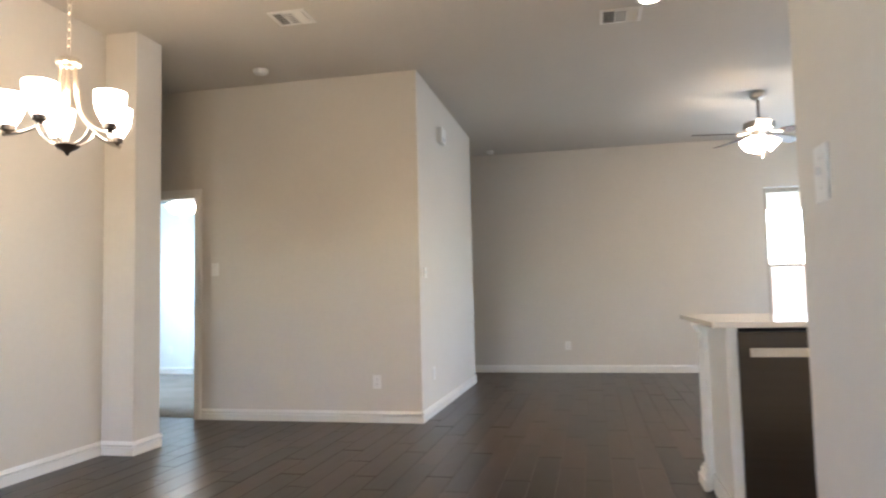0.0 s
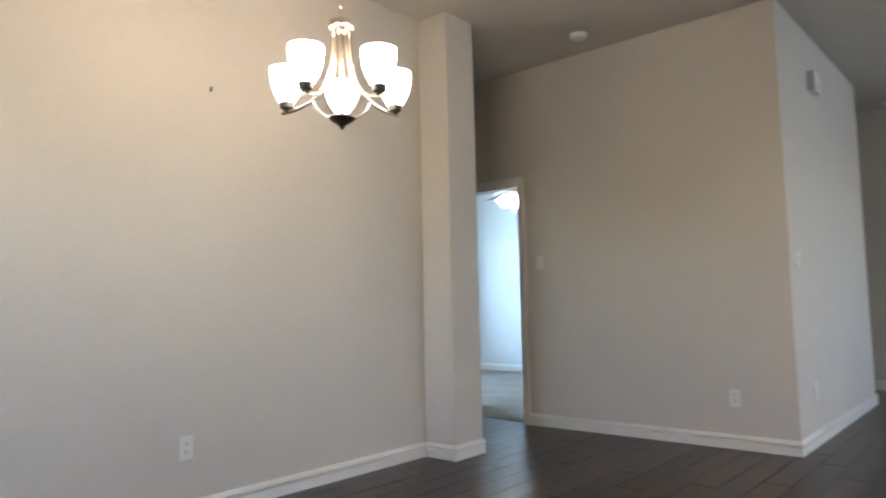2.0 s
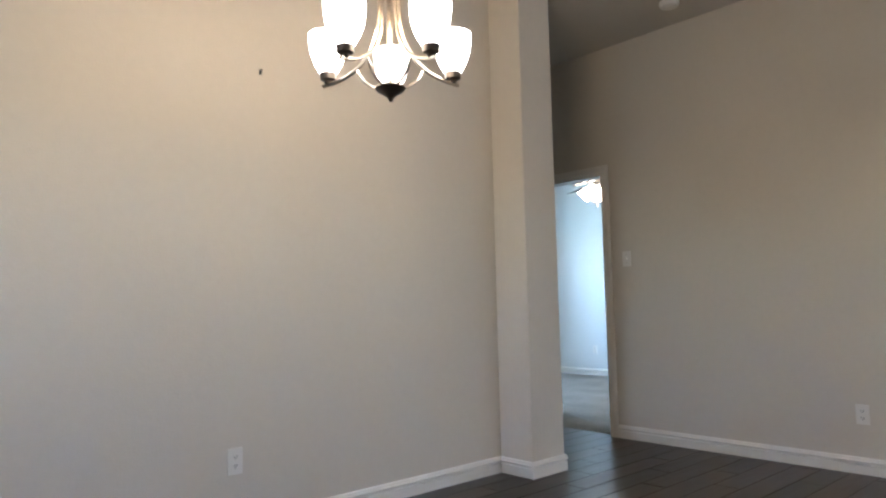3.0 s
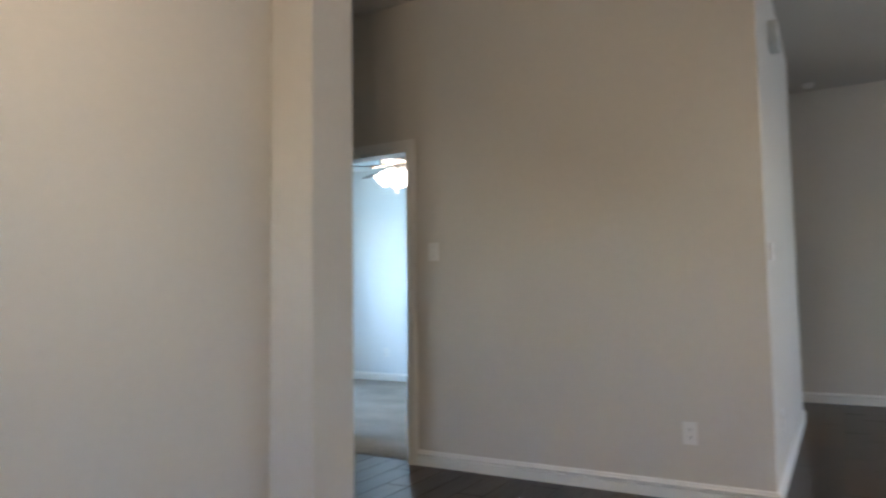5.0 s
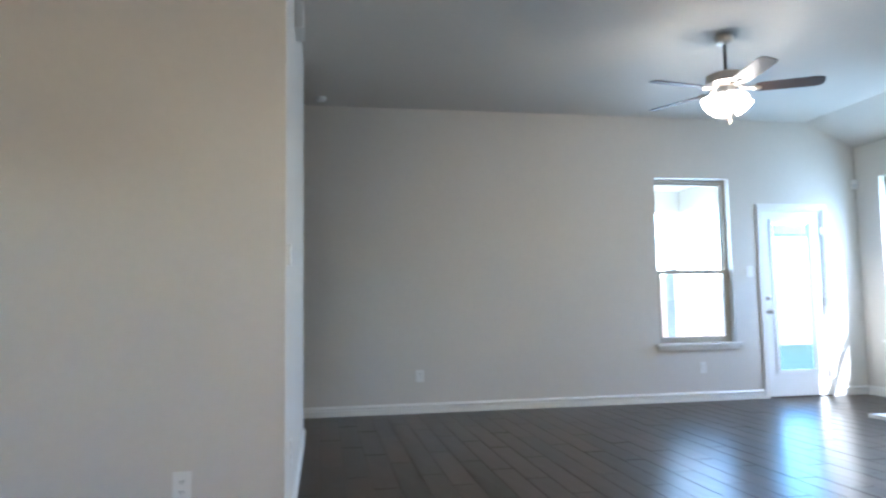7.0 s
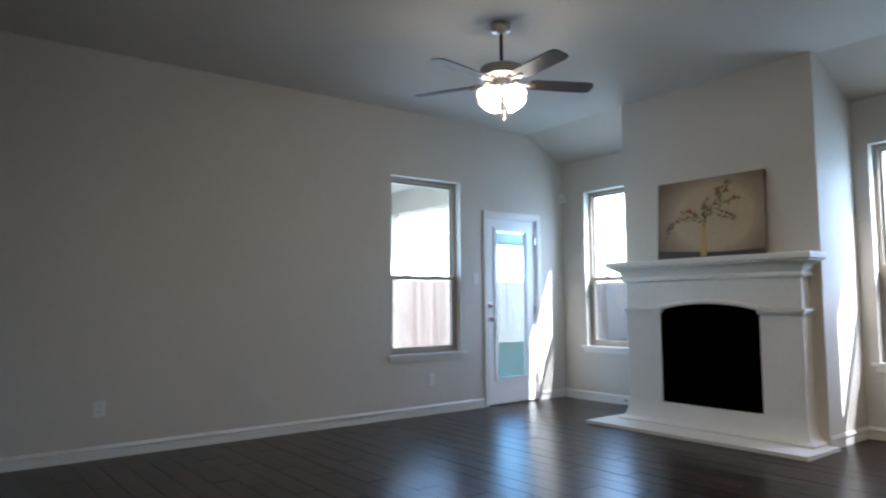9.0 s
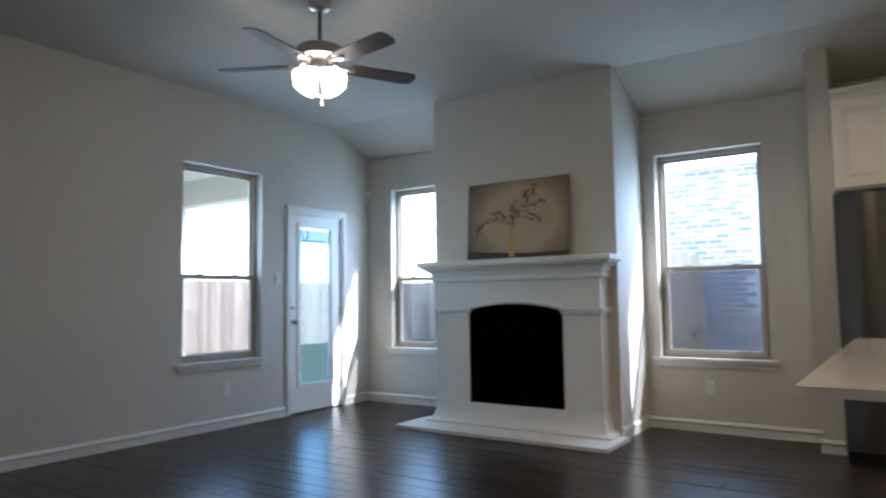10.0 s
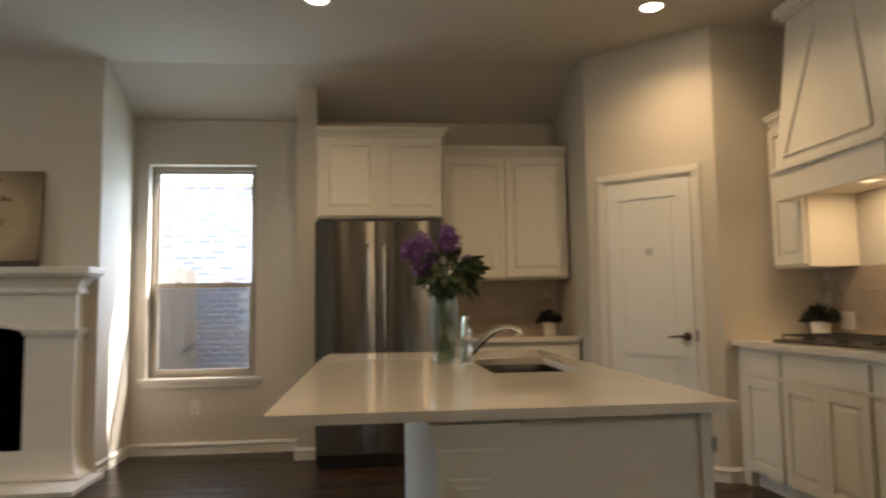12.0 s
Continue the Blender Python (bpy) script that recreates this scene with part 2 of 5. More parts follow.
def lathe(profile, seg=24, bm=None, at=(0, 0, 0), turn=None):
    """Turns (radius, height) points about z."""
    bm = bm or bmesh.new()
    m = Matrix.Translation(at) @ (turn or Matrix())
    rings = []
    for r, z in profile:
        if r < 1e-5:
            rings.append([bm.verts.new(m @ Vector((0, 0, z)))])
        else:
            rings.append([bm.verts.new(m @ Vector((r * math.cos(2 * math.pi * i / seg), r * math.sin(2 * math.pi * i / seg), z))) for i in range(seg)])
    for a, b in zip(rings, rings[1:]):
        for i in range(seg):
            j = (i + 1) % seg
            if len(a) == 1 and len(b) > 1:
                bm.faces.new((a[0], b[i], b[j]))
            elif len(b) == 1 and len(a) > 1:
                bm.faces.new((a[i], a[j], b[0]))
            elif len(a) > 1:
                bm.faces.new((a[i], a[j], b[j], b[i]))
    return bm


def tube(pts, r, seg=8, bm=None, caps=True):
    bm = bm or bmesh.new()
    pts = [Vector(p) for p in pts]
    rings = []
    up = Vector((0.13, 0.27, 0.95))
    for i, p in enumerate(pts):
        d = (pts[min(i + 1, len(pts) - 1)] - pts[max(i - 1, 0)]).normalized()
        a = d.cross(up)
        if a.length < 0.05:
            a = d.cross(Vector((1, 0, 0)))
        a.normalize()
        b = d.cross(a)
        rr = r[i] if isinstance(r, (list, tuple)) else r
        rings.append([bm.verts.new(p + rr * (math.cos(2 * math.pi * k / seg) * a + math.sin(2 * math.pi * k / seg) * b)) for k in range(seg)])
    for a, b in zip(rings, rings[1:]):
        for k in range(seg):
            bm.faces.new((a[k], a[(k + 1) % seg], b[(k + 1) % seg], b[k]))
    if caps:
        bm.faces.new(rings[0][::-1]), bm.faces.new(rings[-1])
    return bm


def curve(p0, p1, p2, p3, n=10):
    p0, p1, p2, p3 = map(Vector, (p0, p1, p2, p3))
    return [(1 - t) ** 3 * p0 + 3 * (1 - t) ** 2 * t * p1 + 3 * (1 - t) * t * t * p2 + t ** 3 * p3 for t in (i / n for i in range(n + 1))]


def holed(axis, lo, hi, z0, z1, near, far, holes):
    """A wall along an axis from lo to hi, between two faces, with holes (a, b, za, zb) cut through it."""
    us = sorted({lo, hi, *[h[0] for h in holes], *[h[1] for h in holes]})
    bm = bmesh.new()
    for a, b in zip(us, us[1:]):
        mid = (a + b) / 2
        cut = sorted((h[2], h[3]) for h in holes if h[0] < mid < h[1])
        z = z0
        for za, zb in cut + [(z1, z1)]:
            if za > z + 1e-4:
                box(bm, a, b, near, far, z, za) if axis == "x" else box(bm, near, far, a, b, z, za)
            z = max(z, zb)
    return bm
# ---- large structure ----
W1 = (2.50, 3.37, 0.60, 2.37)    # window openings along their wall, and heights
W2 = (8.03, 8.88, 0.60, 2.37)
W3 = (5.02, 5.89, 0.60, 2.37)
BD = (3.73, 4.49, 0.0, 2.045)    # patio door
PD = (-4.10, -3.252, 0.0, 2.04)   # bedroom doorway
FB = (6.43, 7.338, 0.22, 1.12)   # firebox
CHX, CH0, CH1 = 4.27, 6.01, 7.80  # chimney breast
CREASE, XTOP = 4.35, 2.75

base = bmesh.new()
box(base, -4.8, XW, 4.06, YW, -0.12, -0.0045)
box(base, -3.2, 0.9, -1.7, 4.06, -0.12, -0.0045)
box(base, 0.9, XW, 0.95, 4.06, -0.12, -0.0045)
floor = struct("floor", base, GROUT, "dark wood-look plank tile floor with pale grout joints", "floor")
struct("bedroom_floor", boxes((-6.7, -2.45, CY + 0.075, 8.95, -0.10, 0.004)), CARPET, "beige grey cut-pile bedroom carpet with vacuum marks", "carpet")

cb = boxes((-4.95, CREASE, 4.06, YW + TH, H, H + 0.12), (-3.4, 0.9, -1.85, 4.06, H, H + 0.12), (0.9, CREASE, 0.93, 4.06, H, H + 0.12))
prism([(CREASE, H), (CREASE, H + 0.12), (XW + TH, XTOP + 0.05), (XW + TH, XTOP - 0.06)], "y", 0.93, YW + TH, cb)
struct("ceiling", cb, CEIL, "greige textured ceiling sloping down to the fireplace wall", "ceiling")
struct("bedroom_ceiling", boxes((-6.8, -2.3, CY + 0.125, 9.05, 2.75, 2.87)), BEDWALL, "white bedroom ceiling", "ceiling")

struct("wall_north", holed("x", -2.5, XW + TH, 0, H, YW, YW + TH, [W1, BD]), WALL, "beige painted wall with a window and the patio door", "wall")
struct("wall_east", holed("y", 0.9, YW, 0, XTOP, XW, XW + TH, [W2, W3, (FB[0], FB[1], FB[2], FB[3])]), WALL, "beige painted exterior wall beside the fireplace", "wall")
struct("wall_dining", boxes((LW - TH, LW, -1.7, 4.06, 0, H)), WALL, "beige painted dining room wall", "wall", 0.004)
struct("wall_pilaster", boxes((-4.8, -2.87, 4.06, 4.355, 0, H)), WALL, "beige wall end with rounded corners beside the hall", "wall", 0.018)
struct("wall_hall_end", boxes((-4.95, -4.8, 4.06, CY, 0, H)), WALL, "beige wall closing the short hall", "wall")
struct("wall_bedroom_front", holed("x", -4.8, CX, 0, H, CY, CY + 0.125, [PD]), WALL, "beige painted wall with the open bedroom doorway", "wall")
struct("wall_block_side", boxes((CX - 0.125, CX - 0.0005, CY + 0.125, END, 0, H)), WALL, "beige painted side wall of the bedroom block", "wall")
struct("wall_block_back", boxes((-2.3, CX - 0.125, END - 0.12, END, 0, H)), WALL, "beige wall of the recess", "wall")
struct("wall_recess_end", boxes((-2.45, -2.3, CY + 0.125, YW, 0, H)), WALL, "beige wall closing the recess", "wall")
# unseen opening, added to bring daylight in from behind the dining room
ADDED_SWIN = (-2.0, -1.1, 0.75, 2.3)
struct("wall_south", holed("x", -3.4, 0.95, 0, H, -1.85, -1.7, [ADDED_SWIN]), WALL, "beige wall behind the dining room", "wall")
struct("wall_entry", boxes((0.765, 0.90, -1.7, 1.50, 0, H)), WALL, "beige wall end between entry and kitchen", "wall", 0.018)
struct("wall_kitchen", boxes((0.90, 3.43, 0.93, 1.05, 0, H)), WALL, "beige kitchen wall behind the cooktop", "wall")
struct("wall_kitchen_side", boxes((3.43, 3.55, 0.93, 1.77, 0, H)), WALL, "beige kitchen side wall", "wall")
struct("wall_niche_side", boxes((4.10, XW, 2.33, 2.44, 0, H)), WALL, "beige wall beside the kitchen cabinets", "wall")
struct("wall_post", boxes((4.573, XW, 4.49, 4.642, 0, H)), WALL, "beige wing wall beside the refrigerator", "wall", 0.015)
struct("wall_bedroom_back", boxes((-6.8, -2.45, 8.95, 9.1, 0, 2.8)), BEDWALL, "white bedroom wall in window light", "wall")
BWIN = (6.3, 7.9, 0.6, 2.2)
struct("wall_bedroom_side", holed("y", CY, 9.1, 0, 2.8, -6.85, -6.7, [BWIN]), BEDWALL, "white bedroom side wall", "wall")
struct("wall_bedroom_stub", boxes((-4.35, -4.22, CY + 0.125, 6.05, 0, 2.8)), BEDWALL, "white wall inside the bedroom entrance", "wall")
struct("wall_bedroom_near", boxes((-6.8, -4.8, CY - 0.03, CY + 0.12, 0, 2.8)), BEDWALL, "white bedroom wall", "wall")

# pantry wall, at 45 degrees
P0, P1 = Vector((3.43, 1.77, 0)), Vector((4.10, 2.44, 0))
PL = (P1 - P0).length
PM = Matrix.Translation(P0) @ Matrix.Rotation(math.atan2(P1.y - P0.y, P1.x - P0.x), 4, 'Z')   # x along the wall, -y behind it
pw = holed("x", 0, PL, 0, H, -0.115, 0, [(0.16, 0.80, 0, 2.04)])
pantry_wall = struct("wall_pantry", pw, WALL, "beige diagonal wall holding the pantry door", "wall")
pantry_wall.matrix_world = PM

# chimney breast and its firebox
cm = prism([(CH0, 0), (FB[0], 0), (FB[0], FB[3]), (FB[1], FB[3]), (FB[1], 0), (CH1, 0), (CH1, H), (CH0, H)], "x", CHX, XW - 0.001)
struct("wall_chimney", cm, WALL, "beige chimney breast reaching the ceiling", "wall")
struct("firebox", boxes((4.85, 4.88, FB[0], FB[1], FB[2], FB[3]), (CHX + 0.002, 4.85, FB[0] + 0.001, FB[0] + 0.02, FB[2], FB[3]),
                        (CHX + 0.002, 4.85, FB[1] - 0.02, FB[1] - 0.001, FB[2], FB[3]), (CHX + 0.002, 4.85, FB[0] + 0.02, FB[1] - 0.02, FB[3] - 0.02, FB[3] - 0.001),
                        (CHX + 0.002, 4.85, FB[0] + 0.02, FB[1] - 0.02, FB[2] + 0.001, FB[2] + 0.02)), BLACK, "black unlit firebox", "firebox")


def baseboard(x0, y0, x1, y1):
    """A baseboard between two floor points; the room lies to the left of the way."""
    d = Vector((x1 - x0, y1 - y0, 0))
    prof = [(0, 0), (0.013, 0), (0.013, 0.055), (0.003, 0.058), (0.003, 0.065), (0.018, 0.068), (0.020, 0.076), (0.012, 0.083), (0.009, 0.091), (0, 0.097)]
    bm = prism(prof, "x", 0, d.length)
    o = struct("baseboard", bm, TRIM, "white moulded baseboard", "baseboard")
    o.matrix_world = Matrix.Translation((x0, y0, 0.0)) @ Matrix.Rotation(math.atan2(d.y, d.x), 4, 'Z')
    return o


for seg in ((BD[0] - 0.06, YW, -2.3, YW), (XW, YW, BD[1] + 0.06, YW), (XW, CH1, XW, YW), (XW, 4.642, XW, CH0), (XW, CH0, CHX, CH0),
            (CHX, CH1, XW, CH1), (LW, 4.06, LW, -1.7), (-2.855, 4.06, LW, 4.06), (-2.87, 4.371, -2.87, 4.044), (-4.8, 4.355, -2.855, 4.355),
            (CX, CY, PD[1] + 0.06, CY), (CX, END + 0.016, CX, CY - 0.016), (-2.3, END, CX, END), (4.573, 4.474, 4.573, 4.658), (4.557, 4.642, XW, 4.642),
            (-4.22, 6.05, -4.22, CY + 0.125), (-2.45, 8.95, -6.7, 8.95), (-6.7, 8.95, -6.7, CY + 0.12), (0.765, -1.7, 0.765, 1.516), (0.749, 1.50, 0.90, 1.50)):
    baseboard(*seg)
for a, b in ((0.0, 0.10), (0.86, PL)):
    p, q = PM @ Vector((b, 0, 0)), PM @ Vector((a, 0, 0))
    baseboard(q.x, q.y, p.x, p.y)
baseboard(3.43, 1.69, 3.43, 1.77)


# ---- windows and doors ----
def window(m, w, h, z0, index, outside=0.15):
    """A single-hung window in an opening w wide; local x along the wall, y outwards, origin at the opening's lower corner on the inner face."""
    o = tagged(new("window_%d" % index), "tan vinyl single-hung window with a white stool in a drywall return", "window", kind="structure")
    o.matrix_world = m
    f = 0.035
    y0, y1 = 0.085, 0.145
    part("window_frame", boxes((0, f, y0, y1, 0, h), (w - f, w, y0, y1, 0, h), (f, w - f, y0, y1, h - f, h), (f, w - f, y0, y1, 0, f)), VINYL, o, bevel=0.003)
    mz = h * 0.42
    part("upper_sash", boxes((f, f + 0.025, y0 + 0.03, y1 - 0.005, mz, h - f), (w - f - 0.025, w - f, y0 + 0.03, y1 - 0.005, mz, h - f),
                             (f + 0.025, w - f - 0.025, y0 + 0.03, y1 - 0.005, h - f - 0.025, h - f)), VINYL, o, bevel=0.002)
    part("lower_sash", boxes((f, f + 0.03, y0 - 0.01, y0 + 0.025, f, mz), (w - f - 0.03, w - f, y0 - 0.01, y0 + 0.025, f, mz),
                             (f + 0.03, w - f - 0.03, y0 - 0.01, y0 + 0.025, f, f + 0.035)), VINYL, o, bevel=0.002)
    rail = part("meeting_rail", boxes((f, w - f, y0 - 0.012, y1 - 0.01, mz, mz + 0.04)), VINYL, o, bevel=0.003)
    for k in (0.28, 0.72):
        part("sash_lock", boxes((w * k - 0.03, w * k + 0.03, y0 - 0.006, y0 + 0.018, mz + 0.04, mz + 0.052)), VINYL, rail, bevel=0.003)
    for name, a, b, yy in (("upper_pane", mz + 0.04, h - f - 0.025, y1 - 0.03), ("lower_pane", f + 0.035, mz, y0 + 0.008)):
        p = part(name, boxes((f + 0.02, w - f - 0.02, yy, yy + 0.004, a, b)), GLASS, o)
        p.visible_shadow = False
    if outside:
        part("insect_screen", boxes((f, w - f, y1 - 0.004, y1 - 0.002, f, mz)), SCREEN, o, "grey insect screen outside the lower sash")
    part("window_stool", boxes((-0.055, w + 0.055, -0.04, -0.0005, -0.022, 0.006), (0.0, w, -0.0005, y0, 0.0, 0.006)), TRIM, o, "white painted stool", bevel=0.004)
    part("apron", boxes((-0.03, w + 0.03, -0.018, -0.0005, -0.065, -0.022)), TRIM, o, bevel=0.003)
    return o


window(Matrix.Translation((W1[0], YW, W1[2])), W1[1] - W1[0], W1[3] - W1[2], 0, 1)
EAST = Matrix.Rotation(radians(-90), 4, 'Z')
window(Matrix.Translation((XW, W2[1], W2[2])) @ EAST, W2[1] - W2[0], W2[3] - W2[2], 0, 2)
window(Matrix.Translation((XW, W3[1], W3[2])) @ EAST, W3[1] - W3[0], W3[3] - W3[2], 0, 3)
# window 5 only dresses the added south opening, out of view
window(Matrix.Translation((ADDED_SWIN[1], -1.7, ADDED_SWIN[2])) @ Matrix.Rotation(radians(180), 4, 'Z'), ADDED_SWIN[1] - ADDED_SWIN[0], ADDED_SWIN[3] - ADDED_SWIN[2], 0, 5)
window(Matrix.Translation((-6.7, BWIN[0], BWIN[2])) @ Matrix.Rotation(radians(90), 4, 'Z'), BWIN[1] - BWIN[0], BWIN[3] - BWIN[2], 0, 4)


def casing(o, x0, x1, h, y=0.0, out=-1):
    """A door casing of three moulded boards round an opening."""
    w = 0.058
    for n, b in (("casing_side", (x0 - w, x0, h)), ("casing_side", (x1, x1 + w, h))):
        part(n, boxes((b[0], b[1], y + out * 0.016, y - out * 0.0005, 0, h), (b[0] + 0.012, b[1] - 0.012, y + out * 0.021, y + out * 0.016, 0, h)), TRIM, o, bevel=0.002)
    part("casing_head", boxes((x0 - w, x1 + w, y + out * 0.016, y - out * 0.0005, h, h + w), (x0 - w + 0.012, x1 + w - 0.012, y + out * 0.021, y + out * 0.016, h + 0.012, h + w - 0.012)), TRIM, o, bevel=0.002)


def jamb(o, x0, x1, h, y0, y1):
    part("jamb", boxes((x0, x0 + 0.018, y0, y1, 0, h), (x1 - 0.018, x1, y0, y1, 0, h), (x0 + 0.018, x1 - 0.018, y0, y1, h - 0.018, h)), TRIM, o)


# patio door
d1 = tagged(new("door_1"), "white patio door with a tall glass lite, shut", "door", kind="structure")
d1.location = (0, YW, 0)
casing(d1, BD[0], BD[1], BD[3])
jamb(d1, BD[0], BD[1], BD[3], 0.001, TH)
L = (3.865, 4.352, 0.27, 1.915)
x0, x1 = BD[0] + 0.02, BD[1] - 0.02
leaf = part("leaf", boxes((x0, L[0], 0.02, 0.062, 0.012, 2.024), (L[1], x1, 0.02, 0.062, 0.012, 2.024), (L[0], L[1], 0.02, 0.062, 0.012, L[2]), (L[0], L[1], 0.02, 0.062, L[3], 2.024)), DOORPAINT, d1)
part("lite_frame", boxes((L[0] - 0.02, L[0] + 0.02, 0.006, 0.02, L[2] - 0.02, L[3] + 0.02), (L[1] - 0.02, L[1] + 0.02, 0.006, 0.02, L[2] - 0.02, L[3] + 0.02),
                         (L[0] + 0.02, L[1] - 0.02, 0.006, 0.02, L[2] - 0.02, L[2] + 0.02), (L[0] + 0.02, L[1] - 0.02, 0.006, 0.02, L[3] - 0.02, L[3] + 0.02)), DOORPAINT, leaf, bevel=0.005)
g = part("pane", boxes((L[0], L[1], 0.036, 0.04, L[2], L[3])), DOORGLASS, leaf)
g.visible_shadow = False
bl = bmesh.new()
for i in range(9):
    box(bl, L[0] + 0.02, L[1] - 0.02, 0.042, 0.054, L[3] - 0.05 - i * 0.011, L[3] - 0.043 - i * 0.011)
box(bl, L[0] + 0.015, L[1] - 0.015, 0.042, 0.056, L[3] - 0.165, L[3] - 0.142)
part("raised_blind", bl, BLIND, leaf, "grey blind drawn up between the glass")
part("blind_slider", boxes((L[1] - 0.035, L[1] - 0.018, 0.02, 0.034, 0.27, 1.88), (L[1] - 0.045, L[1] - 0.012, 0.008, 0.02, 0.62, 0.70)), PLASTIC, leaf, bevel=0.002)
turn_y = Matrix.Rotation(radians(90), 4, 'X')
part("doorknob", lathe([(0, -0.075), (0.020, -0.072), (0.028, -0.058), (0.024, -0.042), (0.011, -0.034), (0.011, -0.012), (0.030, -0.009), (0.031, 0.0), (0, 0)], 20, at=(3.795, 0.02, 0.925), turn=turn_y.inverted()), NICKEL, leaf, "brushed nickel knob", smooth=True)
part("deadbolt", lathe([(0, -0.032), (0.012, -0.03), (0.014, -0.014), (0.028, -0.010), (0.030, 0.0), (0, 0)], 20, at=(3.795, 0.02, 1.072), turn=turn_y.inverted()), NICKEL, leaf, "brushed nickel deadbolt", smooth=True)
for z in (0.25, 1.02, 1.80):
    part("hinge", boxes((x1 - 0.004, x1 + 0.012, -0.004, 0.02, z - 0.045, z + 0.045)), NICKEL, d1)
part("threshold", boxes((BD[0], BD[1], -0.01, TH, 0.0, 0.012)), BRONZE, d1, "dark metal threshold", bevel=0.003)

# bedroom doorway
d2 = tagged(new("door_2"), "white cased doorway open to the bedroom", "doorway", kind="structure")
d2.location = (0, CY, 0)
casing(d2, PD[0], PD[1], PD[3])
jamb(d2, PD[0], PD[1], PD[3], 0.001, 0.125)

# pantry door
d3 = tagged(new("door_3"), "white two-panel pantry door, shut, with a dark lever handle", "door", kind="structure")
d3.matrix_world = PM
casing(d3, 0.16, 0.80, 2.04, 0.0, 1)
jamb(d3, 0.16, 0.80, 2.04, -0.115, -0.001)
a, b = 0.18, 0.78
leaf3 = part("leaf", boxes((a, b, -0.055, -0.024, 0.01, 2.02)), DOORPAINT, d3)
leaf3.location.y = 0.022
st = 0.10
part("stile", boxes((a, a + st, -0.024, -0.015, 0.01, 2.02)), DOORPAINT, leaf3, bevel=0.004)
part("stile", boxes((b - st, b, -0.024, -0.015, 0.01, 2.02)), DOORPAINT, leaf3, bevel=0.004)
for z0, z1 in ((0.01, 0.22), (0.80, 0.95), (1.90, 2.02)):
    part("rail", boxes((a + st, b - st, -0.024, -0.015, z0, z1)), DOORPAINT, leaf3, bevel=0.004)
for z0, z1 in ((0.25, 0.77), (0.98, 1.87)):
    part("panel", boxes((a + st + 0.03, b - st - 0.03, -0.024, -0.018, z0, z1)), DOORPAINT, leaf3, bevel=0.004)
lv = lathe([(0, 0.0), (0.030, 0.0), (0.028, 0.008), (0.011, 0.012), (0.011, 0.045), (0, 0.047)], 16, at=(a + 0.055, -0.015, 0.93), turn=turn_y.inverted())
tube([(a + 0.055, 0.028, 0.93), (a + 0.10, 0.032, 0.932), (a + 0.165, 0.030, 0.926)], [0.009, 0.008, 0.006], 8, lv)
part("lever_handle", lv, BRONZE, leaf3, "dark bronze lever", smooth=True)
part("latch_plate", boxes((0.158, 0.17, -0.02, 0.0185, 0.90, 0.97)), BRONZE, d3)
for z in (0.25, 1.02, 1.80):
    part("hinge", boxes((b - 0.002, b + 0.010, -0.02, -0.006, z - 0.045, z + 0.045)), NICKEL, d3)
part("door_sticker", lathe([(0, 0.0), (0.028, 0.0), (0.028, 0.0015), (0, 0.0015)], 16, at=((a + b) / 2, -0.0175, 1.52), turn=turn_y.inverted()), BLIND, leaf3)
# ---- outdoors ----
gm = bmesh.new()
bmesh.ops.create_grid(gm, x_segments=2, y_segments=2, size=400)
ground = tagged(link("ground", gm, GRASS), "dull green and brown lawn reaching the horizon", "ground", kind="structure")
ground.location = (0, 0, -0.16)
struct("patio", boxes((-2.5, 4.9, YW + TH, 12.2, -0.158, -0.06)), CONCRETE, "grey concrete patio slab", "patio", 0.01)

porch = thing("patio_cover", "cream painted patio roof with a boxed beam on posts", "patio roof")
part("soffit", boxes((-2.6, 4.6, YW + TH, 12.3, 2.72, 2.78)), SIDING, porch)
part("beam", boxes((-2.6, 4.6, 12.0, 12.25, 2.40, 2.72)), SIDING, porch, bevel=0.006)
part("side_beam", boxes((4.35, 4.6, YW + TH, 12.0, 2.40, 2.72)), SIDING, porch, bevel=0.006)
part("roof", prism([(YW + TH, 3.6), (YW + TH, 2.79), (12.5, 2.79)], "x", -2.7, 4.7), ROOF, porch)
for x in (-1.5, 4.33):
    col = part("column", boxes((x - 0.13, x + 0.13, 11.98, 12.24, -0.06, 2.40)), SIDING, porch, bevel=0.008)
    part("column_base", boxes((x - 0.15, x + 0.15, 11.96, 12.26, -0.059, 0.10)), SIDING, col, bevel=0.008)

board = bmesh.new()
box(board, -0.066, 0.066, -0.009, 0.009, 0, 1.83)
board_me = bpy.data.meshes.new("board")
board.to_mesh(board_me)
board.free()
board_me.materials.append(CEDAR)


def fence(x0, y0, x1, y1, label):
    f = thing("fence", label, "fence")
    d = Vector((x1 - x0, y1 - y0, 0))
    f.matrix_world = Matrix.Translation((x0, y0, -0.14)) @ Matrix.Rotation(math.atan2(d.y, d.x), 4, 'Z')
    n = int(d.length / 0.14)
    for i in range(n):
        b = new("board", board_me)
        b.parent = f
        b.location = (0.07 + 0.14 * i, random.uniform(-0.003, 0.003), random.uniform(-0.012, 0.012))
        b.rotation_euler = (0, radians(random.uniform(-0.4, 0.4)), 0)
    for z in (0.3, 0.95, 1.6):
        part("fence_rail", boxes((0, d.length, 0.012, 0.05, z - 0.045, z + 0.045)), CEDAR, f)
    for i in range(int(d.length / 2.4) + 1):
        part("fence_post", boxes((2.4 * i, 2.4 * i + 0.09, 0.05, 0.14, 0, 1.86)), CEDAR, f)
    return f


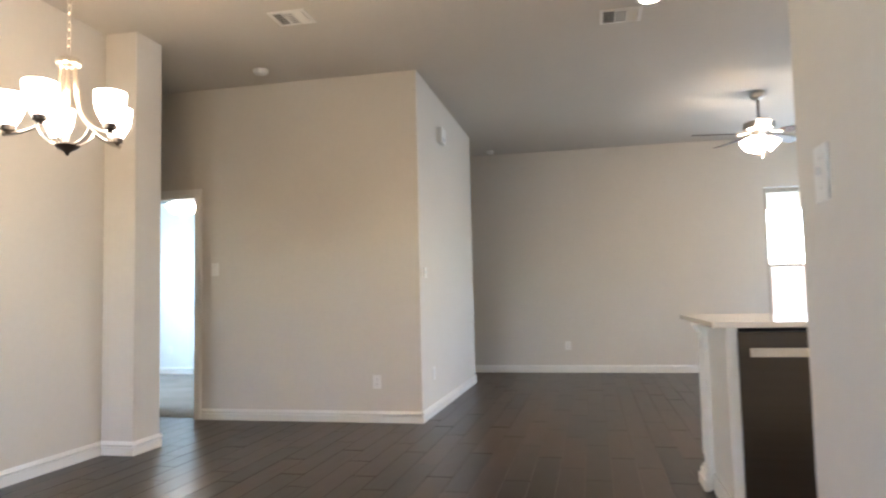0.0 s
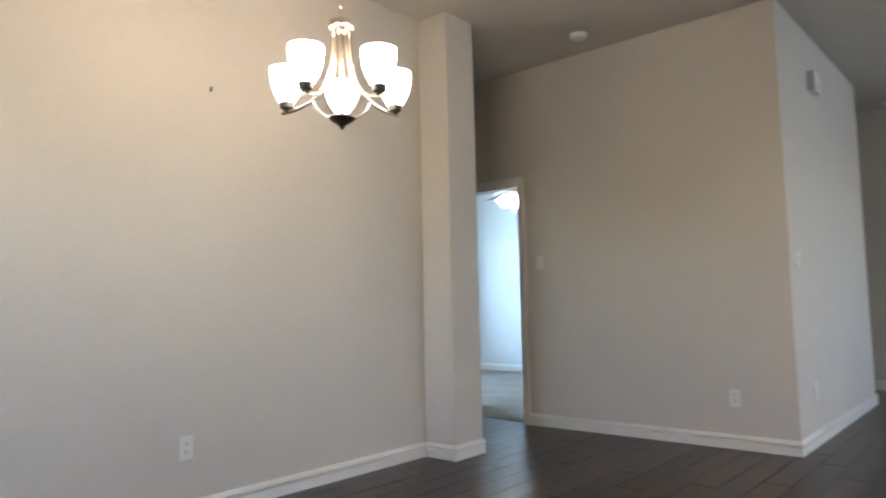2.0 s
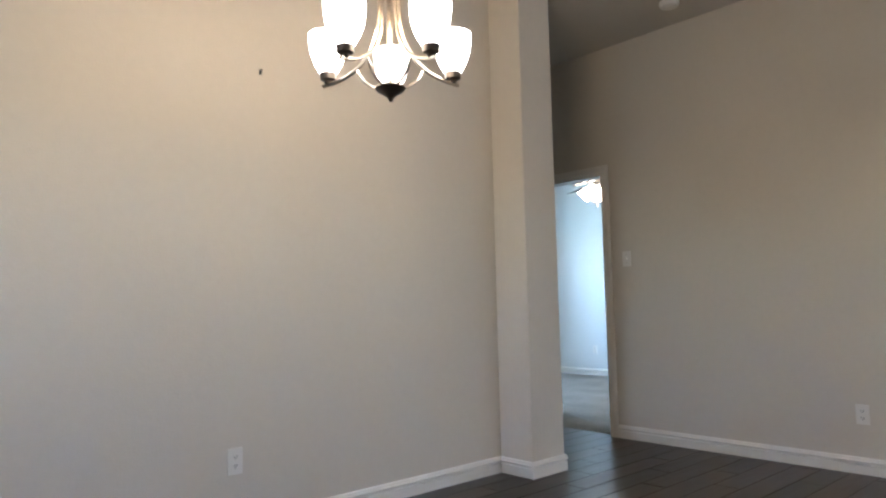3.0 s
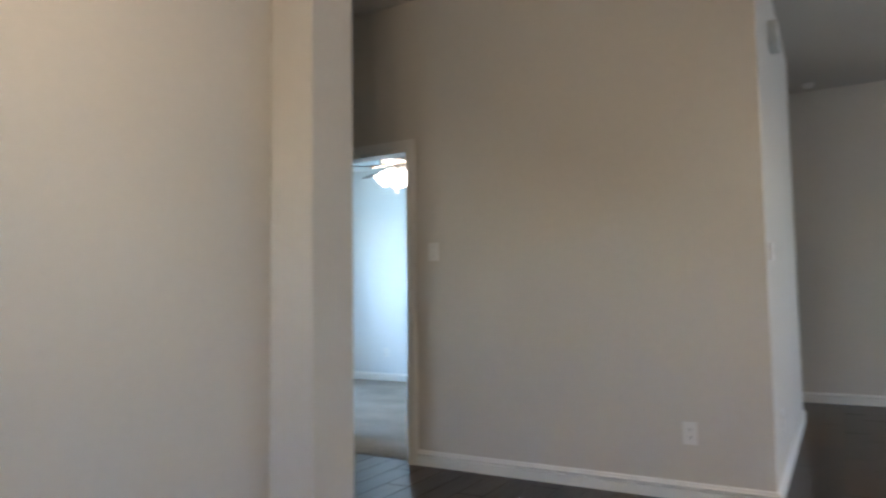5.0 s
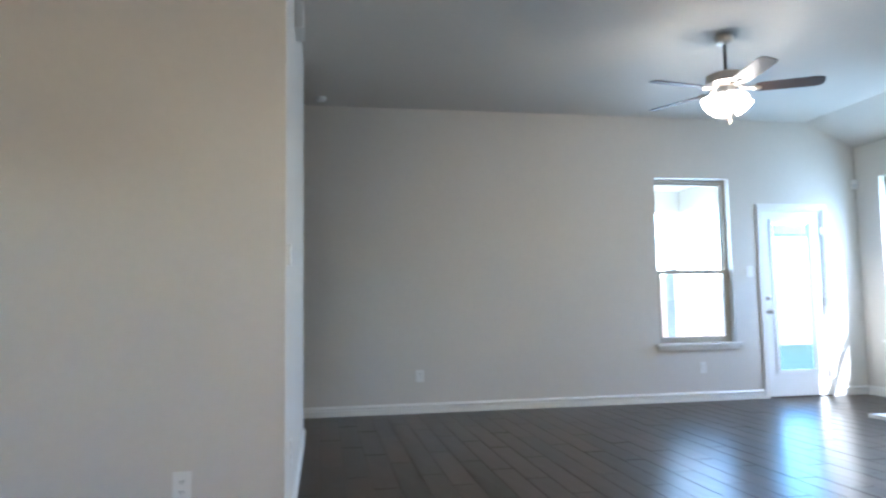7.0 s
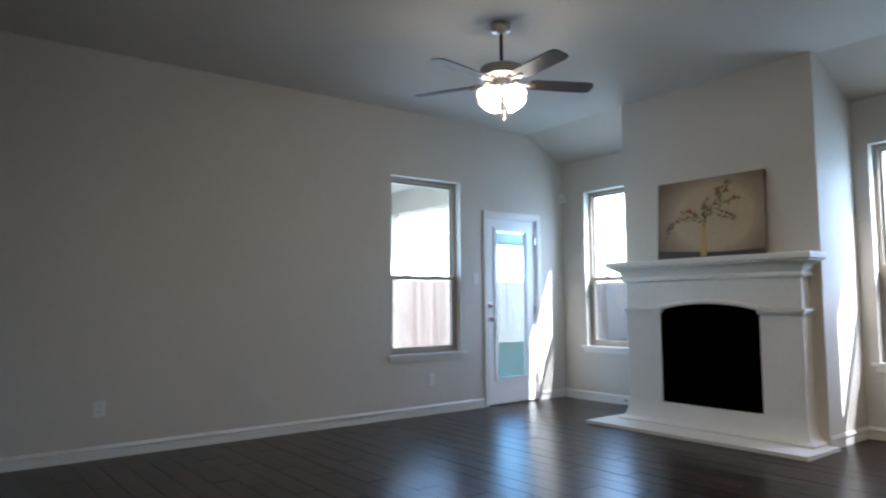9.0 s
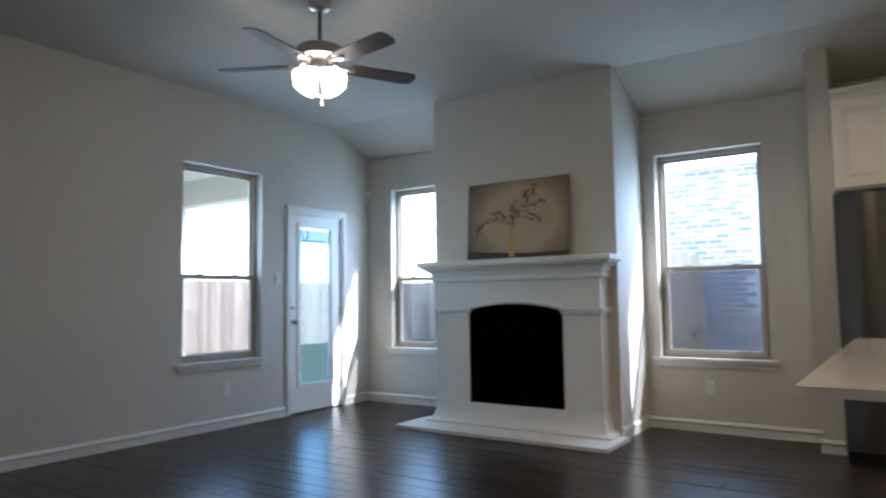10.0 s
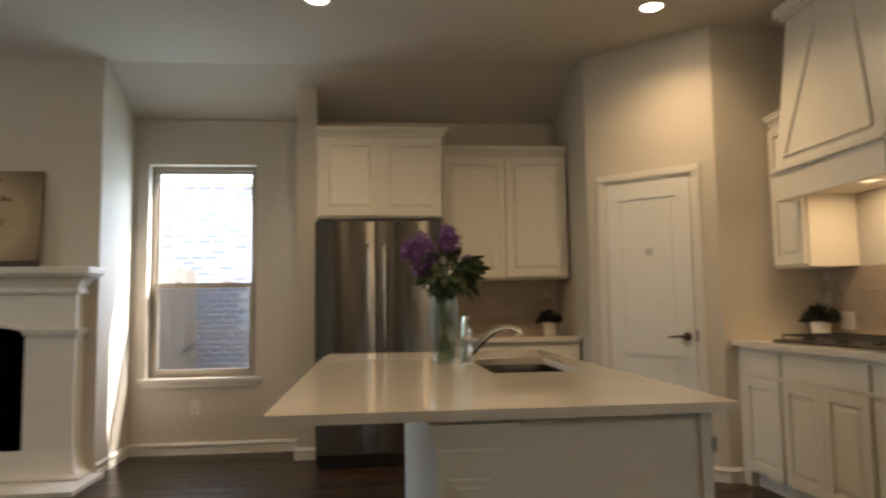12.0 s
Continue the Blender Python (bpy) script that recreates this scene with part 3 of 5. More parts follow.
fence(-9.0, 19.0, 17.0, 19.0, "weathered cedar board fence along the back garden")
fence(17.0, 18.95, 17.0, 9.0, "weathered cedar board fence closing the far side of the garden")
side = fence(8.3, 9.0, 8.3, 6.33, "weathered cedar board fence beside the neighbouring brick house")
lt = tube([(2.63, -0.05, 0.86), (2.56, -0.055, 0.80), (2.48, -0.05, 0.74)], 0.012, 6)
part("gate_latch", lt, IRON, side, "black iron latch")
side["label"] = "weathered cedar board fence with a black latch at its end"

NX = 9.1   # neighbour's brick wall
house = thing("house", "neighbouring brick house with pale mortar and white eaves", "house")
part("wall", boxes((NX + 0.012, NX + 5, -4, 7.6, -0.15, 2.95)), MORTAR, house, "pale mortar")
part("eave", boxes((NX - 0.12, NX + 5.3, -4.4, 7.75, 2.95, 3.02)), TRIM, house, "white eave", bevel=0.01)
part("roof", prism([(NX - 0.1, 3.02), (NX + 2.5, 3.25), (NX + 5.3, 3.02)], "y", -4.4, 7.75), ROOF, house)
NW = (4.55, 5.75, 0.95, 2.65)
nw = part("window", boxes((NX - 0.03, NX + 0.011, NW[0], NW[0] + 0.08, NW[2], NW[3]), (NX - 0.03, NX + 0.011, NW[1] - 0.08, NW[1], NW[2], NW[3]),
                          (NX - 0.03, NX + 0.011, NW[0] + 0.08, NW[1] - 0.08, NW[3] - 0.08, NW[3]), (NX - 0.05, NX + 0.011, NW[0] - 0.05, NW[1] + 0.05, NW[2] - 0.07, NW[2]),
                          (NX - 0.02, NX + 0.011, NW[0] + 0.08, NW[1] - 0.08, 1.77, 1.83)), TRIM, house, "white framed window")
part("pane", boxes((NX, NX + 0.011, NW[0] + 0.08, NW[1] - 0.08, NW[2], NW[3] - 0.08)), SLOT, nw, "dark glass")

# ---- sky light through the openings ----
for n, wdw in (("sky_light", W2), ("sky_light", W3)):
    cy, cz = (wdw[0] + wdw[1]) / 2, (wdw[2] + wdw[3]) / 2
    window_light(n, look((XW + TH + 0.06, cy, cz), (0, cy, cz)), wdw[1] - wdw[0] - 0.1, 1.65, 45)
cx, cz = (W1[0] + W1[1]) / 2, (W1[2] + W1[3]) / 2
window_light("sky_light", look((cx, YW + TH + 0.06, cz), (cx, 0, cz)), 0.75, 1.65, 28)
window_light("sky_light", look(((L[0] + L[1]) / 2, YW + TH + 0.06, 1.1), ((L[0] + L[1]) / 2, 0, 1.1)), 0.46, 1.6, 18)
window_light("sky_light", look((-6.95, 7.1, 1.4), (0, 7.1, 1.4)), 1.5, 1.5, 150, (0.50, 0.80, 1.0))
# fill lamp outside the added south opening, brightens the dining room
window_light("sky_light", look((-1.55, -1.95, 1.5), (-1.55, 5, 1.5)), 0.8, 1.45, 14)


# ---- fireplace ----
fp = thing("fireplace_surround", "off-white cast stone fireplace surround with an arched opening", "fireplace")
SX = 4.122


def stepped_rings(profile, y0, y1):
    """A moulding round three sides of the surround: (outset, height) points, mitred at the corners."""
    bm = bmesh.new()
    rings = [[bm.verts.new(p) for p in ((CHX - 0.001, y0 - o, z), (SX - o, y0 - o, z), (SX - o, y1 + o, z), (CHX - 0.001, y1 + o, z))] for o, z in profile]
    for a_, b_ in zip(rings, rings[1:]):
        for k in range(4):
            bm.faces.new((a_[k], a_[(k + 1) % 4], b_[(k + 1) % 4], b_[k]))
    bm.faces.new(rings[0][::-1]), bm.faces.new(rings[-1])
    return bm


part("base_skirt", stepped_rings([(0.075, 0.0335), (0.078, 0.046), (0.068, 0.056), (0.052, 0.062), (0.034, 0.078), (0.020, 0.105), (0.010, 0.145), (0.004, 0.19), (0.002, 0.218)], 6.10, 7.69), PLASTER, fp, "flared base moulding", smooth=True)
part("hearth", boxes((3.755, CHX - 0.001, 5.94, 7.90, 0.002, 0.032)), PLASTER, fp, "low off-white hearth slab", bevel=0.010)
for y0, y1 in ((6.10, FB[0] - 0.002), (FB[1] + 0.002, 7.69)):
    leg = part("leg", boxes((SX, CHX - 0.001, y0, y1, 0.034, 1.0)), PLASTER, fp, bevel=0.006)
    part("impost", boxes((SX - 0.022, CHX - 0.001, y0 - 0.022, y1 + 0.01, 1.002, 1.022), (SX - 0.035, CHX - 0.001, y0 - 0.035, y1 + 0.012, 1.022, 1.045)), PLASTER, leg, bevel=0.004)
part("plinth", boxes((SX + 0.004, CHX - 0.001, FB[0] - 0.001, FB[1] + 0.001, 0.034, 0.222)), PLASTER, fp, bevel=0.004)
N = 16
arc = [(FB[0] + (FB[1] - FB[0]) * i / N, 1.047 + 0.055 * (1 - (2 * i / N - 1) ** 2)) for i in range(N + 1)]
part("frieze", prism([(6.10, 1.047), *arc, (7.69, 1.047), (7.69, 1.34), (6.10, 1.34)], "x", SX, CHX - 0.001), PLASTER, fp)
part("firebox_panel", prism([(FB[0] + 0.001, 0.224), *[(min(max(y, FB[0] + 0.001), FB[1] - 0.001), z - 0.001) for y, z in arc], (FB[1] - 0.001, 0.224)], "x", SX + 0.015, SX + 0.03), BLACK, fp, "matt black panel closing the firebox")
am = bmesh.new()
tube([(SX - 0.008, y, z) for y, z in arc], 0.020, 8, am)
part("arch_moulding", am, PLASTER, fp, smooth=True)
mantel = part("mantel", stepped_rings([(0.004, 1.285), (0.026, 1.290), (0.028, 1.308), (0.020, 1.318), (0.020, 1.332), (0.032, 1.340), (0.040, 1.358), (0.056, 1.378), (0.080, 1.396),
                                       (0.108, 1.406), (0.112, 1.418), (0.130, 1.422), (0.134, 1.430), (0.134, 1.464), (0.128, 1.470)], 6.10, 7.69), PLASTER, fp, "cove-moulded off-white mantel shelf", smooth=True)

# painting leaning on the chimney breast
AW, AH = 0.995, 0.70
art = thing("painting", "unframed painted canvas, twig in a yellow vase, on the mantel", "painting", m=Matrix.Translation((4.205, 6.90, 1.473)) @ Matrix.Rotation(radians(-90), 4, 'Z') @ Matrix.Rotation(radians(-3.5), 4, 'X'))
part("canvas", boxes((-AW / 2, AW / 2, 0, 0.025, 0, AH)), CANVAS, art, bevel=0.003)
e = 0.0015
part("painted_ground", prism([(-AW / 2 + 0.004, 0.004), (AW / 2 - 0.004, 0.004), (AW / 2 - 0.004, 0.055), (0.1, 0.048), (-0.15, 0.062), (-AW / 2 + 0.004, 0.085)], "y", -e, 0.0005), CANVASDARK, art)
part("painted_vase", prism([(-0.065, 0.022), (-0.01, 0.022), (-0.006, 0.12), (-0.018, 0.20), (-0.012, 0.285), (-0.062, 0.285), (-0.056, 0.20), (-0.07, 0.12)], "y", -2 * e, 0.0005), PAINTVASE, art)
tw = bmesh.new()
twigs = [curve((-0.037, 0, 0.28), (-0.05, 0, 0.36), (-0.10, 0, 0.40), (-0.33, 0, 0.33)), curve((-0.037, 0, 0.28), (-0.02, 0, 0.42), (0.05, 0, 0.46), (0.20, 0, 0.62)),
         curve((0.06, 0, 0.45), (0.12, 0, 0.47), (0.18, 0, 0.46), (0.26, 0, 0.50)), curve((-0.03, 0, 0.33), (-0.03, 0, 0.40), (-0.02, 0, 0.44), (-0.03, 0, 0.50)),
         curve((-0.33, 0, 0.33), (-0.36, 0, 0.32), (-0.38, 0, 0.29), (-0.40, 0, 0.23)), curve((0.10, 0, 0.50), (0.10, 0, 0.55), (0.08, 0, 0.58), (0.07, 0, 0.60)),
         curve((-0.08, 0, 0.37), (-0.14, 0, 0.41), (-0.20, 0, 0.43), (-0.24, 0, 0.40)), curve((0.15, 0, 0.55), (0.17, 0, 0.60), (0.17, 0, 0.63), (0.20, 0, 0.66)),
         curve((0.05, 0, 0.43), (0.12, 0, 0.40), (0.18, 0, 0.38), (0.24, 0, 0.33))]
for c in twigs:
    tube([(p.x, -e, p.z) for p in c], 0.0032, 5, tw)
part("painted_twig", tw, PAINTTWIG, art)
rng = random.Random(4)
lf, bd = bmesh.new(), bmesh.new()
for c in twigs:
    for k in range(15):
        p = c[rng.randint(2, 10)]
        x, z, s, a_ = p.x + rng.uniform(-0.03, 0.03), p.z + rng.uniform(-0.035, 0.03), rng.uniform(0.007, 0.017), rng.uniform(0, 6.3)
        target = bd if rng.random() < (0.6 if x < -0.15 else 0.2) else lf
        prism([(x + s * r * math.cos(a_ + q), z + s * r * math.sin(a_ + q)) for q, r in ((0, 1.5), (1.2, 0.6), (2.4, 0.8), (3.6, 0.9), (5.0, 0.6))], "y", -2 * e, 0.0, target)
part("painted_leaves", lf, PAINTLEAF, art)
part("painted_buds", bd, PAINTBUD, art)


# ---- ceiling fans ----
def ceiling_fan(m, drop, blades_at, shades=4, label="", lit=12):
    """Local origin at the ceiling, z down to the glass."""
    f = thing("ceiling_fan", label, "ceiling fan", m=m)
    part("canopy", lathe([(0, 0), (0.065, 0), (0.068, -0.02), (0.060, -0.055), (0.03, -0.07), (0, -0.07)], 24), NICKEL, f, smooth=True)
    part("downrod", lathe([(0, -0.06), (0.0125, -0.06), (0.0125, -drop), (0, -drop)], 14), BRONZE, f, smooth=True)
    z = -drop
    hs = part("motor_housing", lathe([(0, z + 0.012), (0.05, z + 0.010), (0.125, z), (0.145, z - 0.012), (0.147, z - 0.075), (0.125, z - 0.088), (0.07, z - 0.095), (0, z - 0.095)], 36), NICKEL, f, "brushed nickel housing", smooth=True)
    vent = bmesh.new()
    for k in range(20):
        a = 2 * math.pi * k / 20
        tube([(0.075 * math.cos(a), 0.075 * math.sin(a), z - 0.098), (0.128 * math.cos(a), 0.128 * math.sin(a), z - 0.090)], 0.006, 5, vent)
    part("vent_ribs", vent, BRONZE, hs)
    zb = z - 0.115
    part("switch_cup", lathe([(0, z - 0.09), (0.062, z - 0.095), (0.060, z - 0.15), (0.045, z - 0.17), (0.03, z - 0.185), (0, z - 0.19)], 24), NICKEL, f, smooth=True)
    for k in range(5):
        a = blades_at + 2 * math.pi * k / 5
        r = Matrix.Rotation(a, 4, 'Z')
        pts = [(0.20, -0.050), (0.24, -0.062), (0.60, -0.068), (0.645, -0.058), (0.66, -0.03), (0.66, 0.03), (0.645, 0.058), (0.60, 0.068), (0.24, 0.062), (0.20, 0.050)]
        bm = prism(pts, "z", -0.003, 0.004)
        bm.transform(Matrix.Translation((0, 0, zb)) @ r @ Matrix.Rotation(radians(-12), 4, 'X'))
        bl_ = part("blade", bm, BLADE, f, "dark walnut blade")
        ir = tube(curve((0.10, 0, zb + 0.02), (0.14, 0, zb - 0.015), (0.17, 0, zb + 0.012), (0.24, 0, zb - 0.008), 8), [0.012, 0.011, 0.010, 0.010, 0.010, 0.014, 0.02, 0.022, 0.008], 6)
        ir.transform(r)
        part("blade_iron", ir, NICKEL, bl_, smooth=True)
    for k in range(shades):
        a = blades_at + math.pi / 4 + 2 * math.pi * k / shades
        tilt = Matrix.Rotation(a, 4, 'Z') @ Matrix.Translation((0.052, 0, z - 0.165)) @ Matrix.Rotation(radians(-48), 4, 'Y')
        prof = [(0.018, 0.0), (0.030, -0.008), (0.052, -0.04), (0.060, -0.075), (0.066, -0.105), (0.075, -0.122)]
        bm = lathe(prof + [(r_ - 0.004, z_) for r_, z_ in prof[::-1]], 22, turn=tilt)
        part("glass_shade", bm, FANGLASS, f, "lit frosted tulip shade", smooth=True)
        bm = lathe([(0, 0.01), (0.022, 0.006), (0.024, -0.012), (0, -0.012)], 14, turn=tilt)
        part("shade_holder", bm, NICKEL, f, smooth=True)
    for dx, ln in ((0.02, 0.17), (-0.015, 0.12)):
        ch = tube([(dx, 0.0, z - 0.18), (dx, 0, z - 0.18 - ln)], 0.0018, 5)
        lathe([(0, 0.012), (0.006, 0.006), (0.006, -0.012), (0, -0.016)], 10, ch, (dx, 0, z - 0.19 - ln))
        part("pull_chain", ch, NICKEL, f)
    lo = m @ Vector((0, 0, z - 0.33))
    lamp("fan_lamp", lo, lit, WARM, 0.07)
    return f


ceiling_fan(Matrix.Translation((1.99, 7.06, H)), 0.30, radians(45.3), 4, "five-blade brushed nickel ceiling fan with lit tulip shades, at rest")
ceiling_fan(Matrix.Translation((-4.42, 7.0, 2.75)), 0.34, radians(150), 4, "five-blade ceiling fan with lit shades in the bedroom", 9)

# ---- chandelier ----
CHC = Vector((-1.855, 2.259, 0))
ZB = 1.685
chd = thing("chandelier", "five-light brushed nickel chandelier with lit upturned glass shades", "chandelier", m=Matrix.Translation((*CHC.xy, ZB)))
part("finial", lathe([(0, 0), (0.006, 0.004), (0.010, 0.014), (0.020, 0.022), (0.042, 0.035), (0.050, 0.045), (0.046, 0.052), (0.015, 0.058), (0, 0.06)], 24), BRONZE, chd, "dark turned finial", smooth=True)
part("crown", lathe([(0, 0.435), (0.012, 0.432), (0.045, 0.420), (0.050, 0.410), (0.050, 0.396), (0.044, 0.388), (0.02, 0.380), (0, 0.378)], 24), NICKEL, chd, smooth=True)
part("stem", lathe([(0, 0.05), (0.008, 0.05), (0.008, 0.38), (0, 0.38)], 12), NICKEL, chd, smooth=True)
for k in range(5):
    a = radians(140.6 + 72 * k)
    r = Matrix.Rotation(a, 4, 'Z')
    arm = tube(curve((0.034, 0, 0.385), (0.030, 0, 0.22), (0.055, 0, 0.10), (0.238, 0, 0.078), 14), 0.0065, 8)
    arm.transform(r)
    ar = part("arm", arm, NICKEL, chd, smooth=True)
    low = tube(curve((0.03, 0, 0.048), (0.075, 0, 0.055), (0.105, 0, 0.085), (0.115, 0, 0.125), 10), 0.0055, 8)
    low.transform(r)
    part("scroll", low, NICKEL, ar, smooth=True)
    c = r @ Vector((0.217, 0, 0))
    part("candle_cup", lathe([(0, 0.08), (0.010, 0.082), (0.014, 0.092), (0.026, 0.098), (0.028, 0.125), (0.0, 0.127)], 18, at=c), BRONZE, ar, "dark socket cup", smooth=True)
    prof = [(0.024, 0.115), (0.030, 0.122), (0.046, 0.150), (0.058, 0.185), (0.063, 0.220), (0.064, 0.250)]
    part("glass_shade", lathe(prof + [(q - 0.004, w) for q, w in prof[::-1]], 24, at=c), SHADE, chd, "lit frosted bell shade", smooth=True)
    lamp("chandelier_lamp", CHC + c + Vector((0, 0, ZB + 0.285)), 6.6, WARM, 0.05)
chn = bmesh.new()
zc, k = 0.44, 0
while ZB + zc < H - 0.05:
    q = Matrix.Translation((0, 0, zc + 0.02)) @ Matrix.Rotation(math.pi / 2 * (k % 2), 4, 'Z')
    ring = [q @ Vector((0.010 * math.cos(t), 0, 0.022 * math.sin(t))) for t in (2 * math.pi * i / 12 for i in range(13))]
    tube(ring, 0.0022, 5, chn, False)
    zc += 0.036
    k += 1
part("chain", chn, NICKEL, chd)
part("ceiling_rose", lathe([(0, H - ZB), (0.065, H - ZB), (0.062, H - ZB - 0.02), (0.02, H - ZB - 0.04), (0, H - ZB - 0.04)], 24), NICKEL, chd, smooth=True)

# ---- recessed lights, vents, detectors ----
can_profile = [(0.062, 0.0), (0.088, 0.0), (0.090, -0.004), (0.086, -0.008), (0.066, -0.006), (0.062, 0.0)]
for i, (x, y) in enumerate(((3.20, 4.37), (3.17, 2.28), (0.746, 4.479))):
    o = thing("recessed_light", "white trimmed recessed ceiling light, lit", "ceiling light", "recessed lights", Matrix.Translation((x, y, H)))
    part("trim_ring", lathe(can_profile, 28), PLASTIC, o, smooth=True)
    part("lens", lathe([(0, -0.002), (0.064, -0.002), (0.064, -0.0005), (0, -0.0005)], 28), BULB, o, "glowing warm lens")
    d = bpy.data.lights.new("recessed_lamp", 'SPOT')
    d.energy, d.color, d.spot_size, d.spot_blend, d.shadow_soft_size = 125 * LAMPS, WARM, radians(150), 0.95, 0.06
    so = new("recessed_lamp", d)
    so.location = (x, y, H - 0.015)

for x0, x1, y0, y1, order in ((-1.82, -1.55, 4.01, 4.24, (0, 1, 2)), (0.42, 0.71, 4.58, 4.83, (2, 0, 2))):
    o = thing("ceiling_vent", "white stamped metal ceiling vent with three louvre banks", "air vent", m=Matrix.Translation((x0, y0, H)))
    w, h = x1 - x0, y1 - y0
    part("frame", boxes((0, w, 0, 0.025, -0.008, -0.0005), (0, w, h - 0.025, h, -0.008, -0.0005), (0, 0.025, 0.025, h - 0.025, -0.008, -0.0005), (w - 0.025, w, 0.025, h - 0.025, -0.008, -0.0005)), PLASTIC, o, bevel=0.002)
    part("backing", boxes((0.025, w - 0.025, 0.025, h - 0.025, -0.0025, -0.0005)), SLOT, o)
    third = (w - 0.05) / 3
    for j in range(3):
        for i in range(6):
            yy = 0.032 + (h - 0.064) * i / 5
            s = boxes((0.028 + third * j, 0.022 + third * (j + 1), -0.010, 0.010, -0.0008, 0.0008))
            s.transform(Matrix.Translation((0, yy, -0.010)) @ Matrix.Rotation(radians((35, 0, -35)[j]), 4, 'X'))
            part("slat", s, PLASTIC, o)
    for j in (1, 2):
        part("bar", boxes((0.025 + third * j - 0.004, 0.025 + third * j + 0.004, 0.025, h - 0.025, -0.014, -0.003)), PLASTIC, o)

for x, y, r in ((-2.408, 5.067, 0.065), (-1.0, 8.95, 0.05)):
    o = thing("smoke_detector", "round white smoke detector on the ceiling", "smoke detector", m=Matrix.Translation((x, y, H)))
    part("body", lathe([(0, -0.0005), (r, -0.0005), (r, -0.012), (r * 0.93, -0.028), (r * 0.8, -0.036), (0, -0.038)], 28), PLASTIC, o, smooth=True)
    part("sensor_ring", lathe([(r * 0.3, -0.037), (r * 0.5, -0.041), (r * 0.52, -0.037)], 20), PLASTIC, o)


# ---- wall plates ----
def plate(x, y, z, face, kind, wide=0.07):
    """face: the angle by which the plate's outward side is turned from -y."""
    m = Matrix.Translation((x, y, z)) @ Matrix.Rotation(radians(face), 4, 'Z')
    outlet = kind == "outlet"
    o = thing("wall_outlet" if outlet else "light_switch", "white duplex outlet plate on a beige wall" if outlet else "white rocker switch plate on a beige wall", "outlet" if outlet else "switch", m=m)
    part("plate", boxes((-wide / 2, wide / 2, -0.006, -0.0005, -0.0575, 0.0575)), PLASTIC, o, bevel=0.002)
    if outlet:
        for dz in (-0.02, 0.02):
            s = part("socket", boxes((-0.016, 0.016, -0.008, -0.006, dz - 0.014, dz + 0.014)), PLASTIC, o, bevel=0.001)
            part("slots", boxes((-0.008, -0.005, -0.0085, -0.008, dz - 0.003, dz + 0.006), (0.005, 0.008, -0.0085, -0.008, dz - 0.003, dz + 0.006), (-0.002, 0.002, -0.0085, -0.008, dz - 0.010, dz - 0.006)), SLOT, s)
    else:
        part("toggle", boxes((-0.006, 0.006, -0.016, -0.006, -0.004, 0.012)), PLASTIC, o, bevel=0.001)
        part("screws", boxes((-0.003, 0.003, -0.0068, -0.006, 0.028, 0.034), (-0.003, 0.003, -0.0068, -0.006, -0.034, -0.028)), NICKEL, o)
    return o


plate(-3.059, CY, 1.35, 0, "switch")
plate(-1.53, CY, 0.343, 0, "outlet")
plate(-0.048, YW, 0.36, 0, "outlet", 0.08)
plate(2.972, YW, 0.35, 0, "outlet")
plate(3.571, YW, 1.36, 0, "switch")
plate(LW, 2.325, 0.353, 90, "outlet")
plate(CX, 5.88, 0.366, 90, "outlet")
plate(XW, 5.495, 0.371, -90, "outlet")
plate(0.765, 1.33, 1.29, -90, "switch", 0.075)
plate(-5.9, 8.95, 0.36, 0, "outlet")
plate(3.20, 1.062, 1.03, 180, "switch", 0.115)
chime = thing("door_chime", "white plastic door chime box on the side wall", "door chime", m=Matrix.Translation((CX, 6.314, 2.64)))
part("cover", boxes((0.0005, 0.05, -0.10, 0.10, -0.075, 0.075)), PLASTIC, chime, bevel=0.008)
part("grille", boxes((0.05, 0.052, -0.06, 0.06, -0.05, -0.02)), BLIND, chime)
th = thing("thermostat", "small white thermostat on the side wall", "thermostat", m=Matrix.Translation((CX, 5.58, 1.27)))
part("body", boxes((0.0005, 0.018, -0.035, 0.035, -0.045, 0.045)), PLASTIC, th, bevel=0.006)
part("screen", boxes((0.018, 0.0188, -0.02, 0.02, -0.012, 0.02)), BLIND, th)
sn = thing("alarm_sensor", "small white alarm sensor high in the corner", "sensor", m=Matrix.Translation((XW - 0.035, YW - 0.035, 2.33)) @ Matrix.Rotation(radians(-45), 4, 'Z'))
part("body", boxes((-0.032, 0.032, -0.025, 0.05, -0.05, 0.05)), PLASTIC, sn, bevel=0.008)
part("lens", boxes((-0.02, 0.02, -0.028, -0.025, -0.035, 0.0)), BLIND, sn)
nail = thing("wall_nail", "small dark picture nail standing in the wall", "nail", m=Matrix.Translation((LW, 2.45, 2.182)))
part("shank", boxes((-0.01, 0.02, -0.003, 0.003, -0.003, 0.003)), IRON, nail)
part("hook", boxes((0.0005, 0.006, -0.006, 0.006, -0.02, 0.004)), IRON, nail)
cable = thing("cable_jack", "small dark cable stub on the baseboard", "cable", m=Matrix.Translation((XW - 0.016, 8.35, 0.05)))
part("stub", tube([(0, 0, 0), (-0.02, 0.0, 0.0), (-0.03, -0.05, -0.008)], 0.005, 6), IRON, cable)
# ---- kitchen ----


